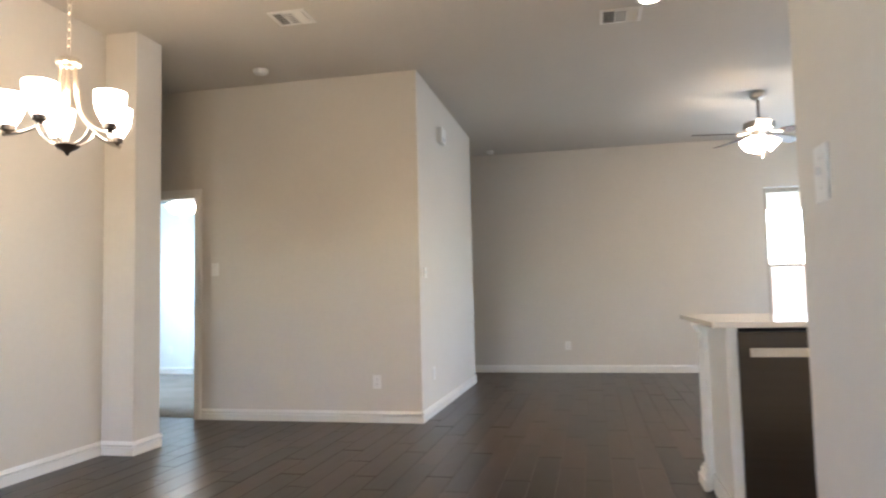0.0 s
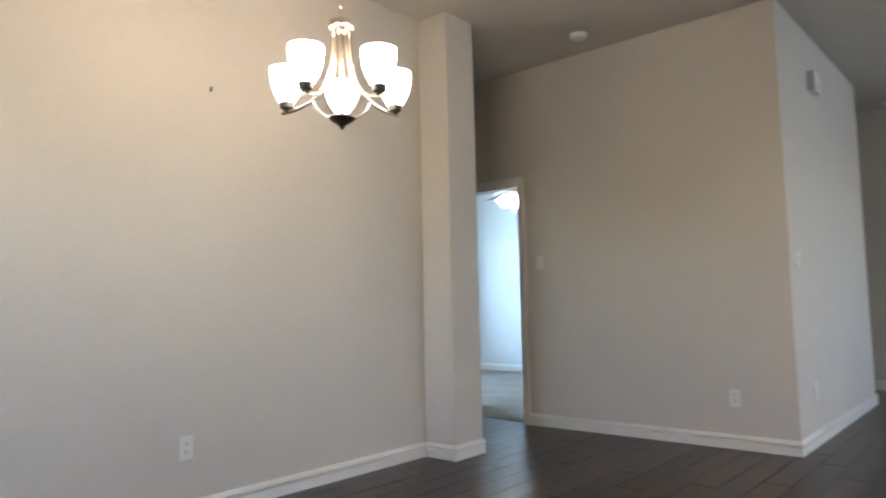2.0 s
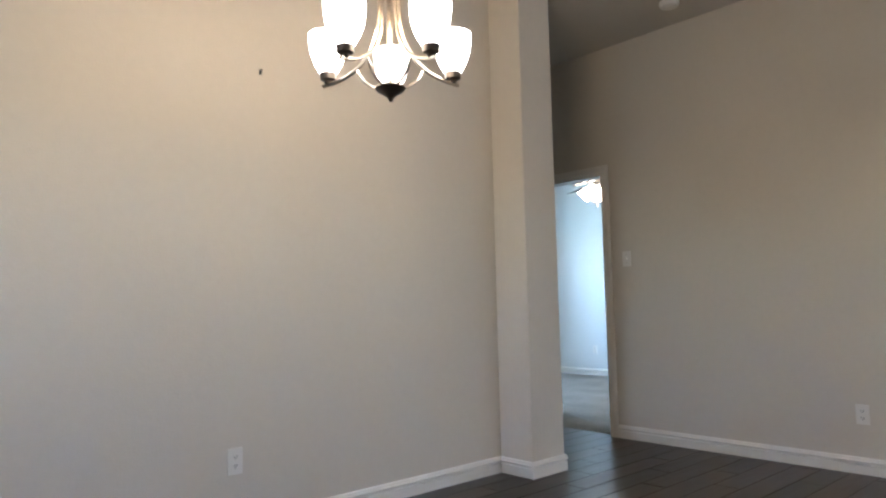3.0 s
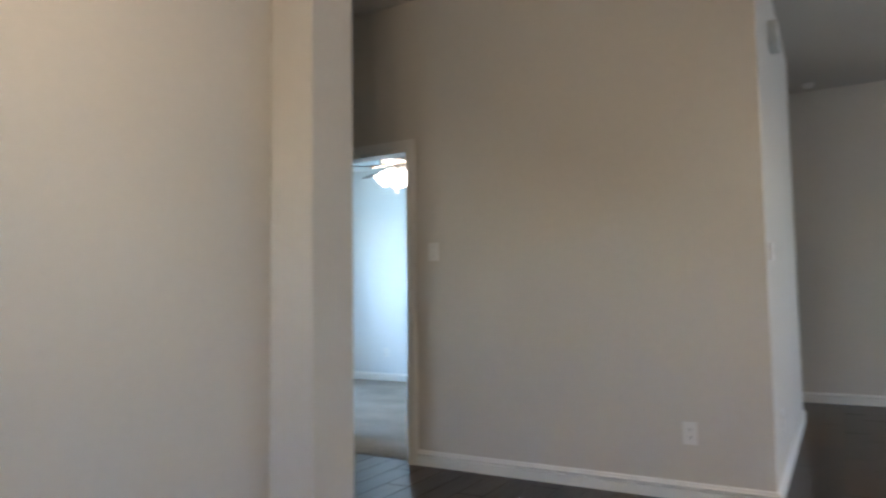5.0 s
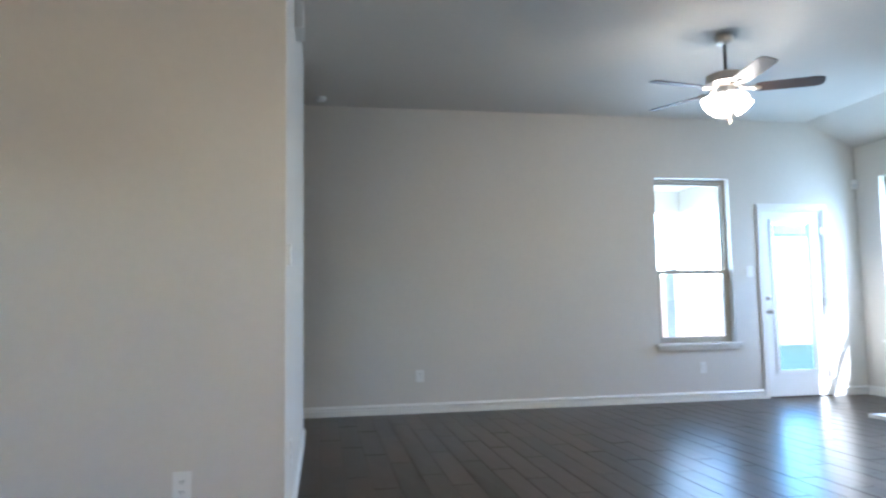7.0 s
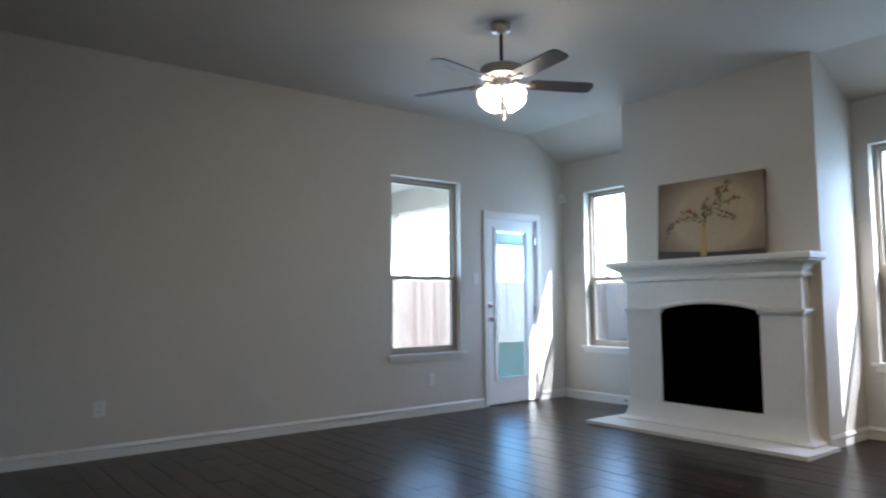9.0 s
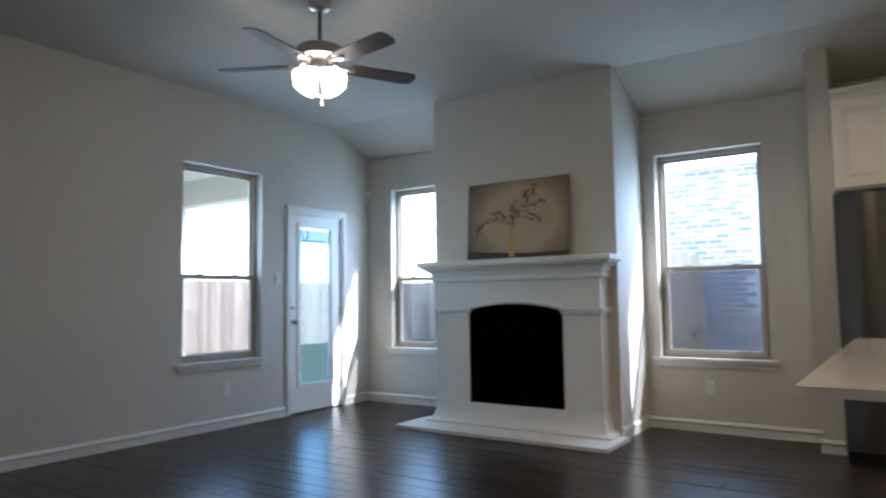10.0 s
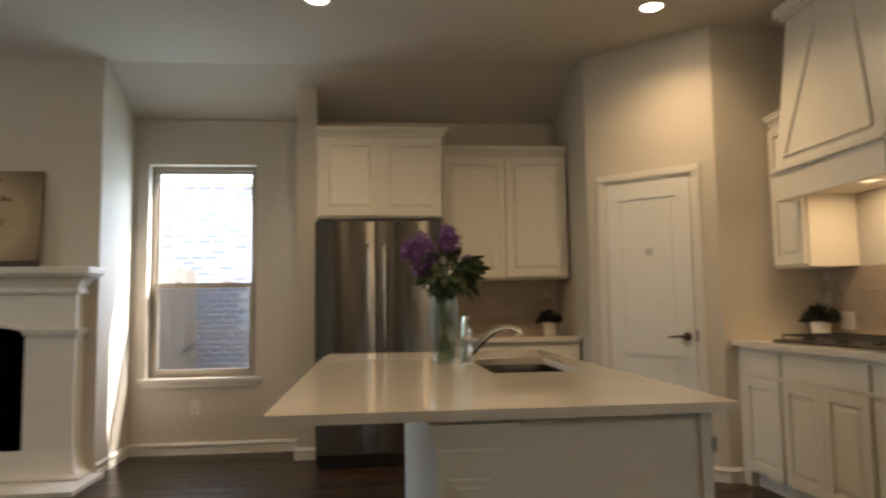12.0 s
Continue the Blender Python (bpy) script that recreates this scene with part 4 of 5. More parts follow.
def raised_door(o, name, w, h, m, material=CABINET):
    """A raised-panel cabinet door in local x, z; its front looks to -y."""
    s = 0.055

    def piece(name_, bm, under):
        bm.transform(m)
        return part(name_, bm, material, under)
    slab = piece(name, boxes((0, w, -0.012, 0, 0, h)), o)
    for b_ in ((0, s, 0, h), (w - s, w, 0, h)):
        piece("stile", boxes((b_[0], b_[1], -0.026, -0.012, b_[2], b_[3])), slab)
    for b_ in ((s, w - s, 0, s), (s, w - s, h - s, h)):
        piece("rail", boxes((b_[0], b_[1], -0.026, -0.012, b_[2], b_[3])), slab)
    bm = bmesh.new()
    p0, p1 = s + 0.012, s + 0.035
    v = [bm.verts.new(c) for c in ((p0, -0.012, p0), (w - p0, -0.012, p0), (w - p0, -0.012, h - p0), (p0, -0.012, h - p0), (p1, -0.023, p1), (w - p1, -0.023, p1), (w - p1, -0.023, h - p1), (p1, -0.023, h - p1))]
    for f in ((0, 1, 5, 4), (1, 2, 6, 5), (2, 3, 7, 6), (3, 0, 4, 7), (4, 5, 6, 7)):
        bm.faces.new([v[i] for i in f])
    piece("panel", bm, slab)
    return slab


def crown(o, w, d, z, m, ends=(True, True)):
    bm = bmesh.new()
    for dz0, dz1, out in ((0, 0.02, 0.012), (0.02, 0.035, 0.022), (0.035, 0.055, 0.04), (0.055, 0.07, 0.05)):
        box(bm, -out if ends[0] else 0, w + out if ends[1] else w, -out, d, z + dz0 + 0.0003, z + dz1)
    bm.transform(m)
    return part("crown_moulding", bm, CABINET, o, bevel=0.0)


def cabinet(name, label, w, d, z0, z1, m, doors=2, top=False, toe=False, drawer=0.0, ends=(True, True)):
    """A cabinet with its front face in local y = 0, looking to -y."""
    o = thing(name, label, "cabinet", m=m)
    I = Matrix()
    part("body", boxes((0, w, 0.0, d, z0 + (0.10 if toe else 0), z1)), CABINET, o)
    if toe:
        part("toe_kick", boxes((0, w, 0.06, d, 0.001, 0.10)), CABINET, o)
    zt = z1 - 0.025
    zb = z0 + (0.12 if toe else 0.02)
    dw = (w - 0.03) / doors
    if drawer:
        for i in range(1):
            part("drawer_front", boxes((0.015, w - 0.015, -0.019, -0.0005, zt - drawer, zt)), CABINET, o, bevel=0.004)
        zt -= drawer + 0.025
    for i in range(doors):
        raised_door(o, "door", dw - 0.006, zt - zb, Matrix.Translation((0.018 + dw * i, -0.0005, zb)))
    if top:
        crown(o, w, d, z1, I, ends)
    return o


def face_west(x, y):   # local x runs to -y; the front looks to -x
    return Matrix.Translation((x, y, 0)) @ Matrix.Rotation(radians(-90), 4, 'Z')


def face_north(x, y):  # local x runs to -x; the front looks to +y
    return Matrix.Translation((x, y, 0)) @ Matrix.Rotation(radians(180), 4, 'Z')


cabinet("wall_cabinet", "cream raised-panel cabinet above the refrigerator with crown moulding", 0.975, XW - 4.45 - 0.002, 1.85, 2.50, face_west(4.45, 4.475), 2, True, ends=(False, True))
cabinet("wall_cabinet", "cream raised-panel wall cabinet with two doors and crown moulding", 1.045, XW - 4.60 - 0.002, 1.37, 2.39, face_west(4.60, 3.495), 2, True, ends=(False, False))
cabinet("base_cabinet", "cream base cabinet beside the refrigerator", 1.03, XW - 4.36 - 0.002, 0, 0.875, face_west(4.36, 3.48), 2, toe=True, drawer=0.13)
ct = thing("worktop", "white quartz worktop beside the refrigerator", "countertop")
part("slab", boxes((4.32, XW - 0.002, 2.445, 3.48, 0.877, 0.915)), QUARTZ, ct, bevel=0.004)

# refrigerator
fr = thing("refrigerator", "stainless side-by-side refrigerator with two upright handles", "refrigerator")
part("body", boxes((4.29, 4.90, 3.53, 4.475, 0.03, 1.80)), DARKSTEEL, fr, bevel=0.008)
part("grille", boxes((4.30, 4.32, 3.54, 4.465, 0.004, 0.09)), SLOT, fr)


def fridge_door(y0, y1):
    n = 10
    pts = [(4.285, y0)] + [(4.235 - 0.022 * (1 - (2 * i / n - 1) ** 2), y0 + (y1 - y0) * i / n) for i in range(n + 1)] + [(4.285, y1)]
    return prism(pts, "z", 0.10, 1.80)


for y0, y1, yh in ((3.532, 4.018, 3.965), (4.026, 4.473, 4.08)):
    dr = part("door", fridge_door(y0, y1), STEEL, fr, "brushed stainless door", smooth=True)
    hb = tube([(4.225, yh, 1.62), (4.180, yh, 1.61), (4.175, yh, 1.57), (4.175, yh, 0.90), (4.180, yh, 0.86), (4.225, yh, 0.85)], 0.012, 10)
    part("handle", hb, HANDLE, dr, "bright bar handle", smooth=True)
for y0 in (3.56, 4.34):
    part("hinge_cover", boxes((4.26, 4.36, y0, y0 + 0.1, 1.80, 1.815)), SLOT, fr, bevel=0.003)

# cooktop run
cabinet("base_cabinet", "cream base cabinet with a drawer and one door", 0.41, 0.62, 0, 0.875, face_north(3.335, 1.685), 1, toe=True, drawer=0.13)
cabinet("base_cabinet", "cream base cabinet with two doors under the cooktop", 0.72, 0.62, 0, 0.875, face_north(2.922, 1.685), 2, toe=True, drawer=0.13)
dk = thing("drawer_unit", "cream base cabinet with three drawers", "cabinet", m=face_north(2.20, 1.685))
part("body", boxes((0, 0.6, 0, 0.62, 0.10, 0.875)), CABINET, dk)
part("toe_kick", boxes((0, 0.6, 0.06, 0.62, 0.001, 0.10)), CABINET, dk)
for z0, z1 in ((0.13, 0.40), (0.42, 0.68), (0.705, 0.85)):
    part("drawer_front", boxes((0.015, 0.585, -0.019, -0.0005, z0, z1)), CABINET, dk, bevel=0.005)
cabinet("base_cabinet", "cream base cabinet at the end of the cooktop run", 0.69, 0.62, 0, 0.875, face_north(1.598, 1.685), 2, toe=True, drawer=0.13)
fl = thing("cabinet_filler", "cream filler strip between cabinet and wall", "cabinet")
part("strip", boxes((3.337, 3.429, 1.065, 1.68, 0.001, 0.875)), CABINET, fl)
ct2 = thing("worktop", "white quartz worktop along the cooktop wall", "countertop")
part("slab", boxes((0.902, 3.428, 1.064, 1.725, 0.877, 0.915)), QUARTZ, ct2, bevel=0.004)

cab = cabinet("wall_cabinet", "cream wall cabinet beside the range hood, lit from below", 0.355, 0.326, 1.37, 2.32, face_north(3.426, 1.38), 1, True, ends=(False, True))
cabinet("wall_cabinet", "cream wall cabinet past the range hood", 0.80, 0.326, 1.37, 2.32, face_north(2.20, 1.38), 2, True)

HX0, HX1 = 2.20, 3.068
hood = thing("range_hood", "cream tapered wooden range hood with applied trim", "range hood")
part("band", boxes((HX0, HX0 + 0.03, 1.055, 1.55, 1.775, 1.95), (HX1 - 0.03 + 0.06, HX1 + 0.06, 1.385, 1.55, 1.775, 1.95), (HX0 + 0.03, HX1 + 0.03, 1.52, 1.55, 1.775, 1.95)), CABINET, hood, bevel=0.004)
part("liner", boxes((HX0 + 0.03, HX1, 1.055, 1.52, 1.82, 1.83)), CABINET, hood)
part("ledge", boxes((HX0 - 0.015, HX1 + 0.075, 1.39, 1.57, 1.951, 1.975)), CABINET, hood, bevel=0.005)
tp = bmesh.new()
lo = [(HX0, 1.06, 1.976), (HX1 + 0.05, 1.06, 1.976), (HX1 + 0.05, 1.54, 1.976), (HX0, 1.54, 1.976)]
hi = [(HX0, 1.06, 2.93), (HX1 + 0.05, 1.06, 2.93), (HX1 + 0.05, 1.42, 2.93), (HX0, 1.42, 2.93)]
lv_, hv_ = [tp.verts.new(p) for p in lo], [tp.verts.new(p) for p in hi]
tp.faces.new(lv_[::-1]), tp.faces.new(hv_)
for i in range(4):
    tp.faces.new((lv_[i], lv_[(i + 1) % 4], hv_[(i + 1) % 4], hv_[i]))
part("canopy", tp, CABINET, hood, bevel=0.004)
tr_ = bmesh.new()


def on_front(u, v):   # a place on the canopy's sloping front
    xa, xb = lo[2][0] + (hi[2][0] - lo[2][0]) * v, lo[3][0] + (hi[3][0] - lo[3][0]) * v
    return Vector((xa + (xb - xa) * u, 1.54 + (1.42 - 1.54) * v + 0.006, 1.976 + 0.954 * v))


for a, b in (((0.10, 0.07), (0.90, 0.07)), ((0.10, 0.07), (0.33, 0.86)), ((0.90, 0.07), (0.67, 0.86)), ((0.33, 0.86), (0.67, 0.86))):
    tube([on_front(*a), on_front(*b)], 0.012, 6, tr_)
part("applied_trim", tr_, CABINET, hood)
part("crown_moulding", boxes((HX0 - 0.02, HX1 + 0.07, 1.056, 1.45, 2.931, 2.96), (HX0 - 0.04, HX1 + 0.09, 1.056, 1.48, 2.96, 3.02)), CABINET, hood, bevel=0.005)
hl = bpy.data.lights.new("hood_lamp", 'AREA')
hl.energy, hl.color, hl.size = 7 * LAMPS, WARM, 0.25
ho = new("hood_lamp", hl)
ho.location = (2.65, 1.28, 1.815)
part("hood_lens", boxes((2.60, 2.70, 1.24, 1.32, 1.818, 1.8195)), HOODLENS, hood, "lit hood light")

cook = thing("cooktop", "black gas cooktop with iron grates set in the worktop", "cooktop")
part("pan", boxes((2.24, 3.12, 1.16, 1.62, 0.916, 0.926)), IRON, cook, bevel=0.003)
for gx in (2.40, 2.68, 2.96):
    gr = bmesh.new()
    for dx in (-0.12, 0, 0.12):
        tube([(gx + dx, 1.20, 0.955), (gx + dx, 1.58, 0.955)], 0.006, 5, gr)
    for dy in (1.20, 1.39, 1.58):
        tube([(gx - 0.125, dy, 0.955), (gx + 0.125, dy, 0.955)], 0.006, 5, gr)
    for dx in (-0.12, 0.12):
        for dy in (1.20, 1.58):
            tube([(gx + dx, dy, 0.926), (gx + dx, dy, 0.955)], 0.006, 5, gr)
    part("grate", gr, IRON, cook)
    for dy in (1.29, 1.49):
        part("burner", lathe([(0, 0.943), (0.035, 0.941), (0.04, 0.930), (0.05, 0.926), (0, 0.926)], 16, at=(gx, dy, 0)), IRON, cook)


def pot_plant(x, y, z, s, label):
    o = thing("potted_plant", label, "plant", m=Matrix.Translation((x, y, z)))
    part("pot", lathe([(0, 0.001), (0.040 * s, 0.001), (0.050 * s, 0.09 * s), (0.047 * s, 0.09 * s), (0.045 * s, 0.075 * s), (0, 0.075 * s)], 20), POT, o, "white ceramic pot", smooth=True)
    bm = bmesh.new()
    r = random.Random(7)
    for i in range(240):
        d = Vector((r.gauss(0, 1), r.gauss(0, 1), abs(r.gauss(0, 1)) * 0.8 + 0.1)).normalized()
        c = Vector((0, 0, 0.085 * s)) + d * s * r.uniform(0.04, 0.085)
        q = Vector((r.gauss(0, 1), r.gauss(0, 1), r.gauss(0, 1))).normalized()
        a_, b_ = d.cross(q).normalized() * 0.011 * s, d * 0.026 * s
        bm.faces.new([bm.verts.new(p) for p in (c - b_, c + a_, c + b_ + q * 0.004, c - a_)])
    part("foliage", bm, DARKLEAF, o, "dark dense foliage")


pot_plant(3.27, 1.20, 0.915, 1.25, "dark leafy plant in a white pot beside the cooktop")
pot_plant(4.62, 2.62, 0.915, 1.15, "dark leafy plant in a white pot on the worktop")

# ---- island ----
IZ = 0.911
IX0, IX1, IY0, IY1 = 0.822, 2.93, 3.12, 4.30
SK = (1.68, 2.33, 3.25, 3.60)     # sink cut-out
isl = thing("island_worktop", "white quartz island worktop with an undermount sink cut-out", "countertop")
tb = boxes((IX0, SK[0], IY0, IY1, IZ - 0.026, IZ), (SK[1], IX1, IY0, IY1, IZ - 0.026, IZ), (SK[0], SK[1], IY0, SK[2], IZ - 0.026, IZ), (SK[0], SK[1], SK[3], IY1, IZ - 0.026, IZ))
bmesh.ops.remove_doubles(tb, verts=tb.verts, dist=0.0001)
part("slab", tb, QUARTZ, isl)
BX0, BX1, BY0, BY1 = 0.905, 2.86, 3.165, 3.882
body = thing("kitchen_island", "cream island base with panelled end and corner pilasters", "kitchen island")
zt = IZ - 0.027
part("end_panel", boxes((BX0 - 0.010, BX0 + 0.02, BY0, BY1 - 0.158, 0.0, zt)), CABINET, body, bevel=0.003)
part("back_panel", boxes((BX0 + 0.02, BX1, BY1 - 0.02, BY1, 0.0, zt)), CABINET, body)
part("far_panel", boxes((BX1 - 0.02, BX1, BY0, BY1 - 0.02, 0.0, zt)), CABINET, body)
part("front_stile", boxes((BX0 + 0.02, BX0 + 0.032, BY0, BY0 + 0.04, 0.0, zt)), CABINET, body, bevel=0.003)
PX = BX0 - 0.034    # face of the corner pilaster
pl = part("pilaster", boxes((PX, BX0 + 0.02, BY1 - 0.157, BY1 + 0.002, 0.0, zt)), CABINET, body, bevel=0.003)
for z0, z1, o in ((0.796, 0.806, 0.007), (0.826, 0.838, 0.011), (0.838, 0.850, 0.019), (0.850, 0.864, 0.028), (0.864, 0.874, 0.036), (0.874, zt, 0.014)):
    part("cap_moulding", boxes((PX - o, PX - 0.0005, BY1 - 0.157 - o, BY1 + 0.002 + o * 0.6, z0, z1)), CABINET, pl, bevel=0.002)
part("pilaster_panel", boxes((PX - 0.007, PX - 0.0005, BY1 - 0.128, BY1 - 0.030, 0.15, 0.735), (PX - 0.015, PX - 0.007, BY1 - 0.112, BY1 - 0.046, 0.17, 0.715)), CABINET, pl, bevel=0.003)
for z0, z1, o in ((0.0, 0.055, 0.034), (0.055, 0.085, 0.022), (0.085, 0.105, 0.011)):
    part("base_moulding", boxes((PX - o, PX - 0.0005, BY1 - 0.157 - o, BY1 + 0.002 + o * 0.6, z0, z1)), CABINET, pl, bevel=0.002)
part("end_base", boxes((BX0 - 0.023, BX0 - 0.0105, BY0, BY1 - 0.192, 0.0, 0.095)), CABINET, body, bevel=0.004)
part("end_stile", boxes((BX0 - 0.018, BX0 - 0.0105, BY0, BY0 + 0.03, 0.096, zt)), CABINET, body, bevel=0.002)
dwm = thing("dishwasher", "stainless dishwasher with a bar handle built into the island", "dishwasher")
part("tub", boxes((0.932, 1.545, BY0 + 0.03, 3.85, 0.02, zt - 0.004)), SLOT, dwm)
part("door", boxes((0.935, 1.535, BY0 - 0.015, BY0 + 0.028, 0.12, zt - 0.02)), DARKSTEEL, dwm, "dark stainless door", bevel=0.004)
part("handle", boxes((0.975, 1.50, BY0 - 0.058, BY0 - 0.042, 0.755, 0.795), (1.03, 1.05, BY0 - 0.042, BY0 - 0.015, 0.765, 0.785), (1.45, 1.47, BY0 - 0.042, BY0 - 0.015, 0.765, 0.785)), HANDLE, dwm, "satin bar handle", bevel=0.005)
part("toe_kick", boxes((0.965, 1.535, BY0 + 0.03, BY0 + 0.04, 0.004, 0.115)), SLOT, dwm)
cabinet("base_cabinet", "cream sink cabinet under the island worktop", 1.24, 0.60, 0, 0.70, Matrix.Translation((1.575, BY0 + 0.015, 0)), 3, toe=True)
snk = thing("sink", "stainless undermount sink in the island", "sink")
t = 0.012
part("bowl", boxes((SK[0] - t, SK[0], SK[2] - t, SK[3] + t, 0.715, zt - 0.001), (SK[1], SK[1] + t, SK[2] - t, SK[3] + t, 0.715, zt - 0.001), (SK[0], SK[1], SK[2] - t, SK[2], 0.715, zt - 0.001),
                   (SK[0], SK[1], SK[3], SK[3] + t, 0.715, zt - 0.001), (SK[0], SK[1], SK[2], SK[3], 0.705, 0.715)), STEEL, snk)
part("drain", lathe([(0, 0.7165), (0.04, 0.7165), (0.045, 0.7155), (0, 0.7155)], 20, at=(2.0, 3.42, 0)), CHROME, snk)
fc = thing("faucet", "chrome pull-out kitchen faucet with a low arched spout", "faucet", m=Matrix.Translation((2.10, 3.640, IZ)))
part("base", lathe([(0, 0.0005), (0.030, 0.0005), (0.030, 0.008), (0.026, 0.014), (0.025, 0.12), (0.027, 0.13), (0.024, 0.15), (0, 0.153)], 24), CHROME, fc, smooth=True)
part("spout", tube(curve((0, -0.012, 0.045), (0, -0.08, 0.11), (0, -0.11, 0.165), (0, -0.20, 0.150), 12) + [Vector((0, -0.222, 0.138)), Vector((0, -0.228, 0.120))], [0.018] * 8 + [0.016] * 5 + [0.018, 0.018], 12), CHROME, fc, smooth=True)
part("lever", tube([(0, 0, 0.145), (0, 0.010, 0.175), (0, 0.002, 0.205)], [0.022, 0.014, 0.017], 10), CHROME, fc, smooth=True)

# vase of lilac
VX, VY = 2.13, 3.735
vs = thing("vase", "clear glass vase part filled with water", "vase", m=Matrix.Translation((VX, VY, IZ)))
prof = [(0.0, 0.001), (0.042, 0.001), (0.044, 0.01), (0.052, 0.06), (0.060, 0.15), (0.062, 0.22), (0.056, 0.285)]
part("glass", lathe(prof + [(r_ - 0.004, max(z_, 0.012)) for r_, z_ in prof[:0:-1]] + [(0, 0.012)], 28), VASEGLASS, vs, smooth=True)
part("water", lathe([(0, 0.013), (0.038, 0.013), (0.046, 0.06), (0.052, 0.11), (0, 0.111)], 24), WATER, vs, smooth=True)
bq = thing("lilac_bouquet", "purple lilac bouquet with dark green leaves standing in the vase", "flowers", m=Matrix.Translation((VX, VY, IZ)))
r = random.Random(11)
heads = [(0.0, 0.10, 0.50, 0.070), (0.01, 0.085, 0.43, 0.050), (-0.01, -0.025, 0.535, 0.052), (0.0, -0.02, 0.57, 0.030), (0.03, -0.115, 0.44, 0.030), (0.02, 0.15, 0.50, 0.036)]
stems = bmesh.new()
for hx, hy, hz, hr in heads:
    tube(curve((-hx * 0.3, -hy * 0.25, 0.02), (0, 0, 0.15), (hx * 0.3, hy * 0.3, 0.28), (hx, hy, hz - 0.03), 8), 0.0035, 6, stems)
part("stems", stems, STEM, bq)
for hx, hy, hz, hr in heads:
    bm = bmesh.new()
    for i in range(480):
        d = Vector((r.gauss(0, 0.45), r.gauss(0, 0.45), r.gauss(0, 0.6)))
        if d.length > 1.15:
            continue
        c = Vector((hx, hy, hz)) + d * hr
        n = (d + Vector((r.gauss(0, .5), r.gauss(0, .5), r.gauss(0, .5)))).normalized()
        a_ = n.orthogonal().normalized()
        b_ = n.cross(a_)
        s = r.uniform(0.008, 0.013)
        ct_ = bm.verts.new(c)
        ring = [bm.verts.new(c + n * 0.004 + s * (math.cos(q) * a_ + math.sin(q) * b_) * (1.0 if k % 2 else 0.45)) for k, q in enumerate(math.pi / 4 * j for j in range(8))]
        for k in range(8):
            bm.faces.new((ct_, ring[k], ring[(k + 1) % 8]))
    part("flower_head", bm, PURPLE, bq, "purple lilac panicle")
for i in range(120):
    bm = bmesh.new()
    d = Vector((r.gauss(0, 1), r.gauss(0, 1), r.gauss(0.1, 0.7))).normalized()
    c = Vector((0, -0.028, 0.395)) + Vector((d.x * 0.085, d.y * 0.10, d.z * 0.085)) * r.uniform(0.4, 1.15)
    t1 = (d + Vector((0, 0, -0.5))).normalized()
    sd = t1.cross(Vector((r.gauss(0, 1), r.gauss(0, 1), r.gauss(0, 1)))).normalized()
    nn = t1.cross(sd)
    ln, wd = r.uniform(0.05, 0.085), r.uniform(0.018, 0.028)
    mids = [bm.verts.new(c + t1 * ln * u + nn * 0.010 * math.sin(3.1 * u)) for u in (0, 0.35, 0.7, 1.0)]
    le = [bm.verts.new(c + t1 * ln * u + sd * wd * s_) for u, s_ in ((0.3, 1.0), (0.68, 0.7))]
    ri = [bm.verts.new(c + t1 * ln * u - sd * wd * s_) for u, s_ in ((0.3, 1.0), (0.68, 0.7))]
    for side_ in (le, ri):
        bm.faces.new((mids[0], mids[1], side_[0]))
        bm.faces.new((mids[1], mids[2], side_[1], side_[0]))
        bm.faces.new((mids[2], mids[3], side_[1]))
    part("leaf", bm, LEAF, bq)

# ---- pieces of floor, backsplash and brickwork ----


def shared(name, bm, material):
    me = bpy.data.meshes.new(name)
    bmesh.ops.recalc_face_normals(bm, faces=bm.faces)
    bm.to_mesh(me)
    bm.free()
    me.materials.append(material)
    return me


def chamfered(w, d, t, c):
    """A flat piece w by d, t thick, its upper edges chamfered by c; origin at the middle of its top."""
    bm = bmesh.new()
    lo_ = [bm.verts.new((sx * w / 2, sy * d / 2, -c)) for sx, sy in ((-1, -1), (1, -1), (1, 1), (-1, 1))]
    bo_ = [bm.verts.new((sx * w / 2, sy * d / 2, -t)) for sx, sy in ((-1, -1), (1, -1), (1, 1), (-1, 1))]
    up_ = [bm.verts.new((sx * (w / 2 - c), sy * (d / 2 - c), 0)) for sx, sy in ((-1, -1), (1, -1), (1, 1), (-1, 1))]
    bm.faces.new(up_)
    for i in range(4):
        j = (i + 1) % 4
        bm.faces.new((lo_[i], lo_[j], up_[j], up_[i]))
        bm.faces.new((bo_[i], bo_[j], lo_[j], lo_[i]))
    return bm


def stuff(name, cells, material, parent, t, c):
    verts, faces = [], []
    for x, y, w, d, z in cells:
        n = len(verts)
        for hw, hd, zz in ((w / 2, d / 2, z - t), (w / 2, d / 2, z - c), (w / 2 - c, d / 2 - c, z)):
            verts += [(x - hw, y - hd, zz), (x + hw, y - hd, zz), (x + hw, y + hd, zz), (x - hw, y + hd, zz)]
        faces.append((n + 8, n + 9, n + 10, n + 11))
        for i in range(4):
            j = (i + 1) % 4
            faces += [(n + i, n + j, n + 4 + j, n + 4 + i), (n + 4 + i, n + 4 + j, n + 8 + j, n + 8 + i)]
    me = bpy.data.meshes.new(name)
    me.from_pydata(verts, [], faces)
    me.materials.append(material)
    o = new(name, me)
    o.parent = parent
    return tagged(o, kind="stuff")


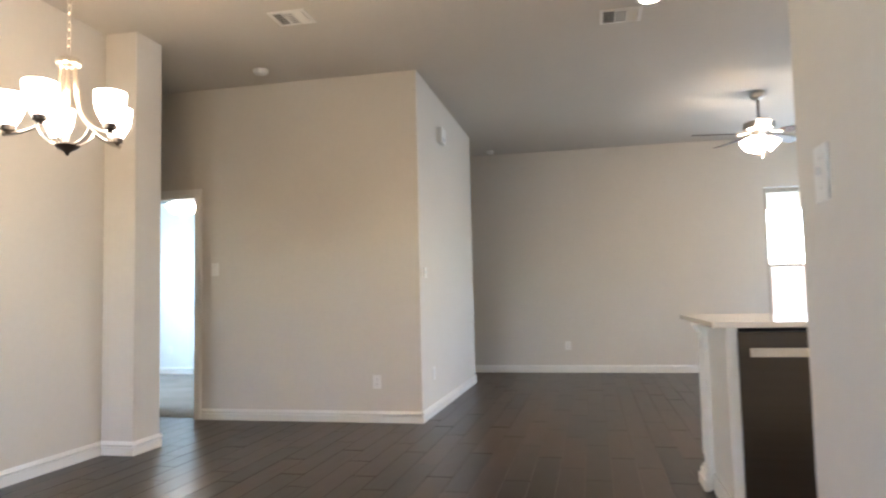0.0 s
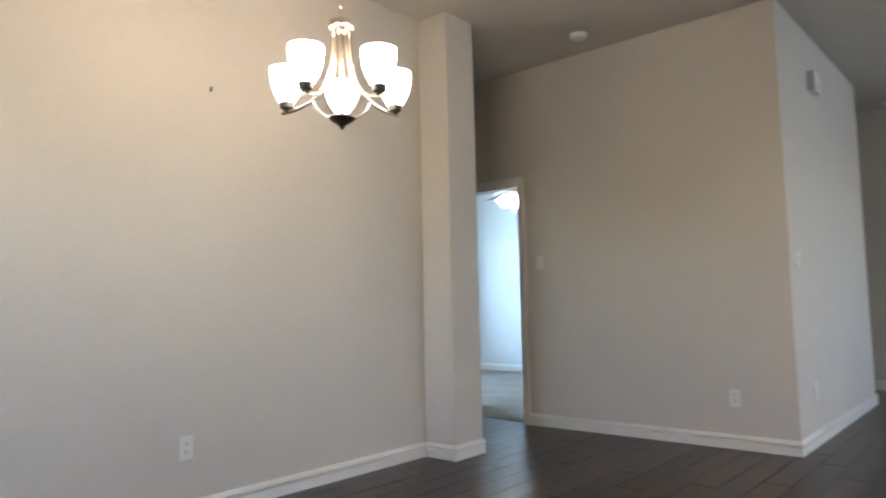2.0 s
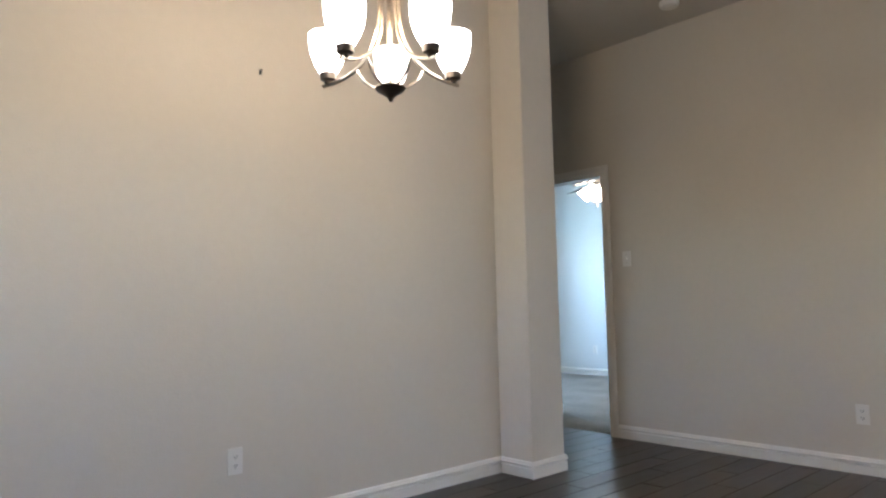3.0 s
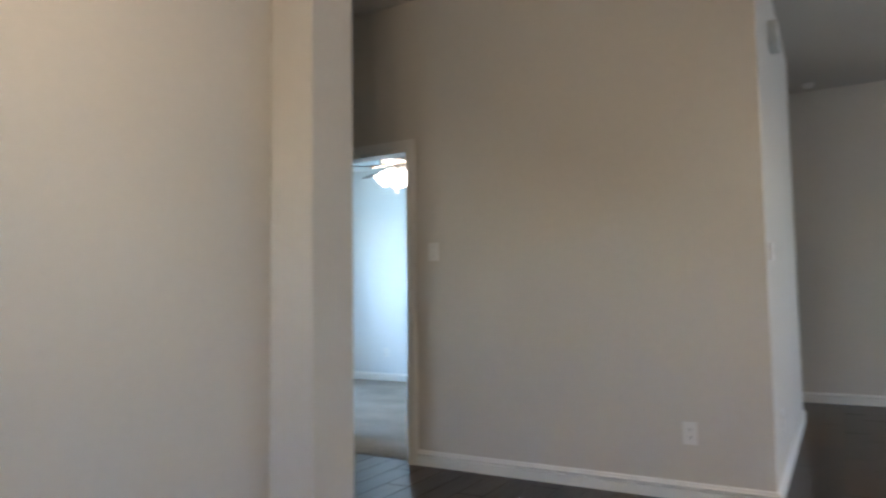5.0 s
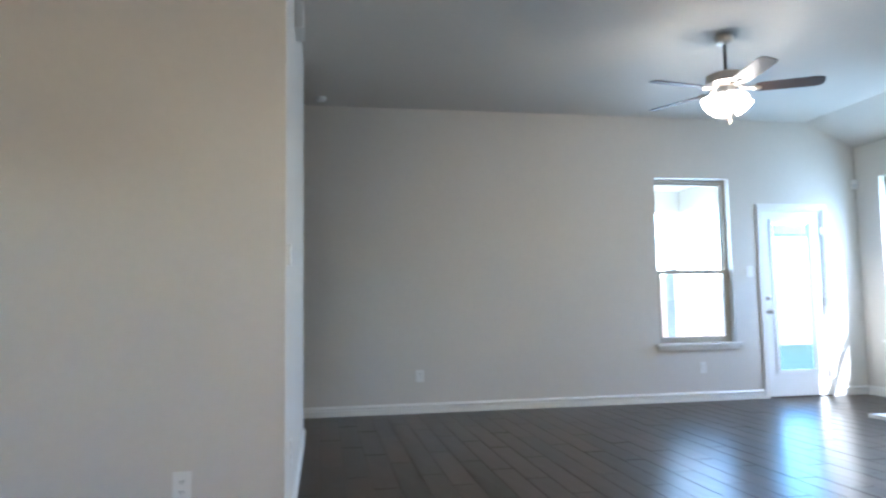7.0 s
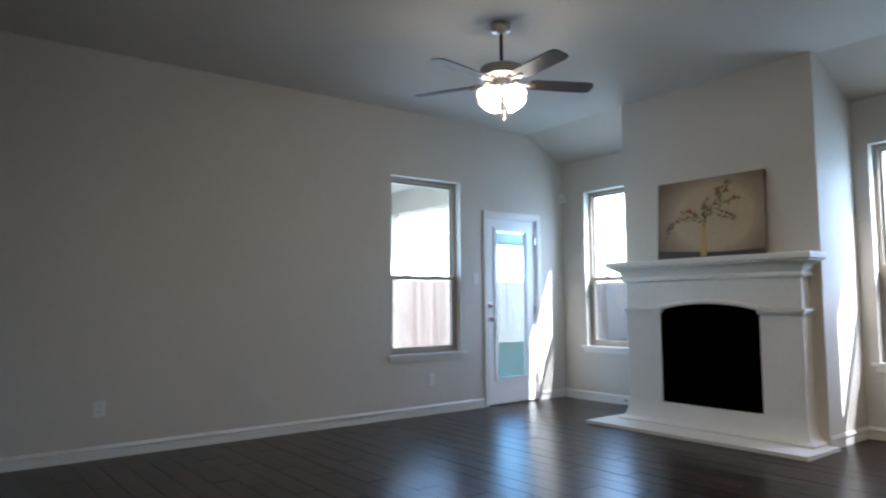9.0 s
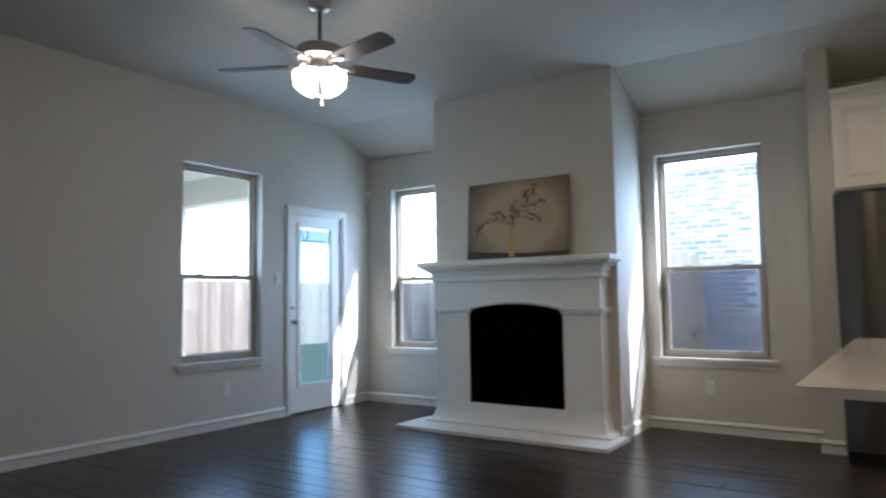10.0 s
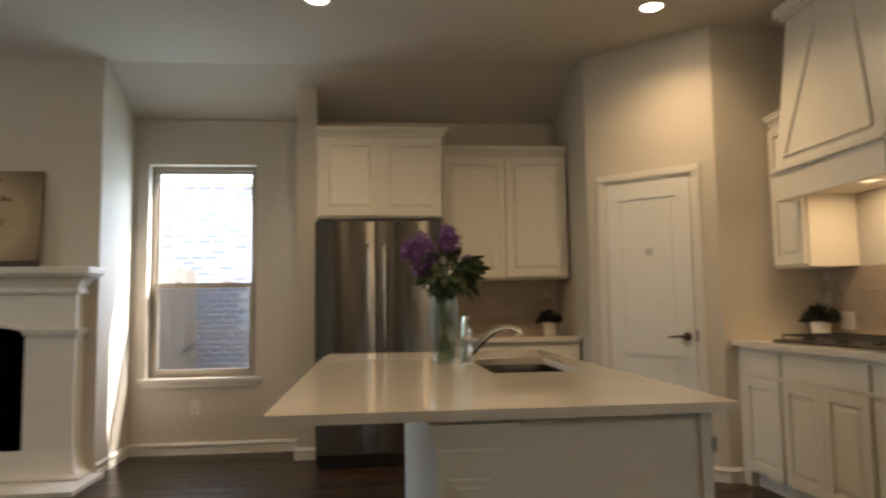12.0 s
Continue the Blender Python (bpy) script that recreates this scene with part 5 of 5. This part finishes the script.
PWID, PLEN, GAP = 0.152, 0.914, 0.0034
plank_me = shared("plank", chamfered(PWID - GAP, PLEN - GAP, 0.011, 0.0008), PLANK)
rest = []
rr = random.Random(3)
shift = 0.0
ix = 0
x = -4.8 + PWID / 2
while x < XW:
    shift = (ix % 3) * PLEN / 3 + rr.uniform(-0.06, 0.06)
    y = -1.7 - shift + PLEN / 2
    while y - PLEN / 2 < YW:
        ya, yb = max(y - PLEN / 2, -1.7), min(y + PLEN / 2, YW - 0.001)
        if x > 0.9:
            ya = max(ya, 0.96)
        if x < -3.22:
            ya = max(ya, 4.07)
        if yb - ya > 0.03:
            whole = yb - ya > PLEN - 0.01
            dz = rr.uniform(-0.0008, 0.0006)
            if whole and -1.15 < x < 3.7 and 3.3 < y < 8.8:
                p = new("plank", plank_me)
                p.parent = floor
                p.location = (x, y, dz)
                p.rotation_euler = (rr.uniform(-0.0012, 0.0012), rr.uniform(-0.003, 0.003), 0)
            else:
                rest.append((x, (ya + yb) / 2, PWID - GAP, yb - ya - GAP, dz))
        y += PLEN
    x += PWID
    ix += 1
stuff("planks", rest, PLANK, floor, 0.011, 0.0008)

# backsplash tiles, laid in a running bond
TW, THH = 0.150, 0.0745
tile_me = shared("tile", chamfered(TW - 0.003, THH - 0.003, 0.007, 0.0015), TILE)
for name, m, w in (("backsplash_1", Matrix.Translation((XW - 0.001, 3.49, 0.916)) @ Matrix.Rotation(radians(-90), 4, 'Z') @ Matrix.Rotation(radians(90), 4, 'X'), 1.045),
                   ("backsplash_2", Matrix.Translation((3.43, 1.051, 0.916)) @ Matrix.Rotation(radians(180), 4, 'Z') @ Matrix.Rotation(radians(90), 4, 'X'), 1.8)):
    bs = tagged(link(name, boxes((0, w, 0, 0.453, 0.0005, 0.005)), TILEGROUT), "glossy tan glazed tile backsplash", "backsplash", kind="structure")
    bs.matrix_world = m
    for j in range(6):
        for i in range(int(w / TW) + 1):
            xx = TW / 2 + i * TW - (TW / 2 if j % 2 else 0)
            if TW / 2 - 0.001 <= xx <= w - TW / 2 + 0.001:
                p = new("tile", tile_me)
                p.parent = bs
                p.location = (xx, THH / 2 + j * THH + 0.002, 0.010)
                p.rotation_euler = (rr.uniform(-0.022, 0.022), rr.uniform(-0.022, 0.022), 0)

# neighbour's bricks
BL, BH = 0.205, 0.0762
brick_me = shared("brick", chamfered(BL - 0.022, BH - 0.022, 0.02, 0.003), BRICK)
bricks = tagged(new("brick_face"), "", "")
wallpart = [c for c in house.children if c.name.startswith("wall")][0]
bricks.parent = wallpart
turn_b = Matrix.Translation((NX, 0, 0)) @ Matrix.Rotation(radians(-90), 4, 'Z') @ Matrix.Rotation(radians(90), 4, 'X')
restb = []
count = 0
for j in range(40):
    z = -0.12 + BH * (j + 0.5)
    for i in range(54):
        y = -3.9 + BL * i + (BL / 2 if j % 2 else 0)
        if NW[0] - 0.16 < y < NW[1] + 0.12 and NW[2] - 0.11 < z < NW[3] + 0.04:
            continue
        if 5.75 < y < 7.1 and 0.3 < z and count < 290:
            p = new("brick", brick_me)
            p.parent = wallpart
            p.matrix_local = turn_b @ Matrix.Translation((-y, z, rr.uniform(-0.002, 0.003)))
            count += 1
        else:
            restb.append((-y, z, BL - 0.022, BH - 0.022, rr.uniform(-0.002, 0.003)))
sb = stuff("bricks", restb, BRICK, wallpart, 0.02, 0.003)
sb.matrix_local = turn_b
bpy.data.objects.remove(bricks)
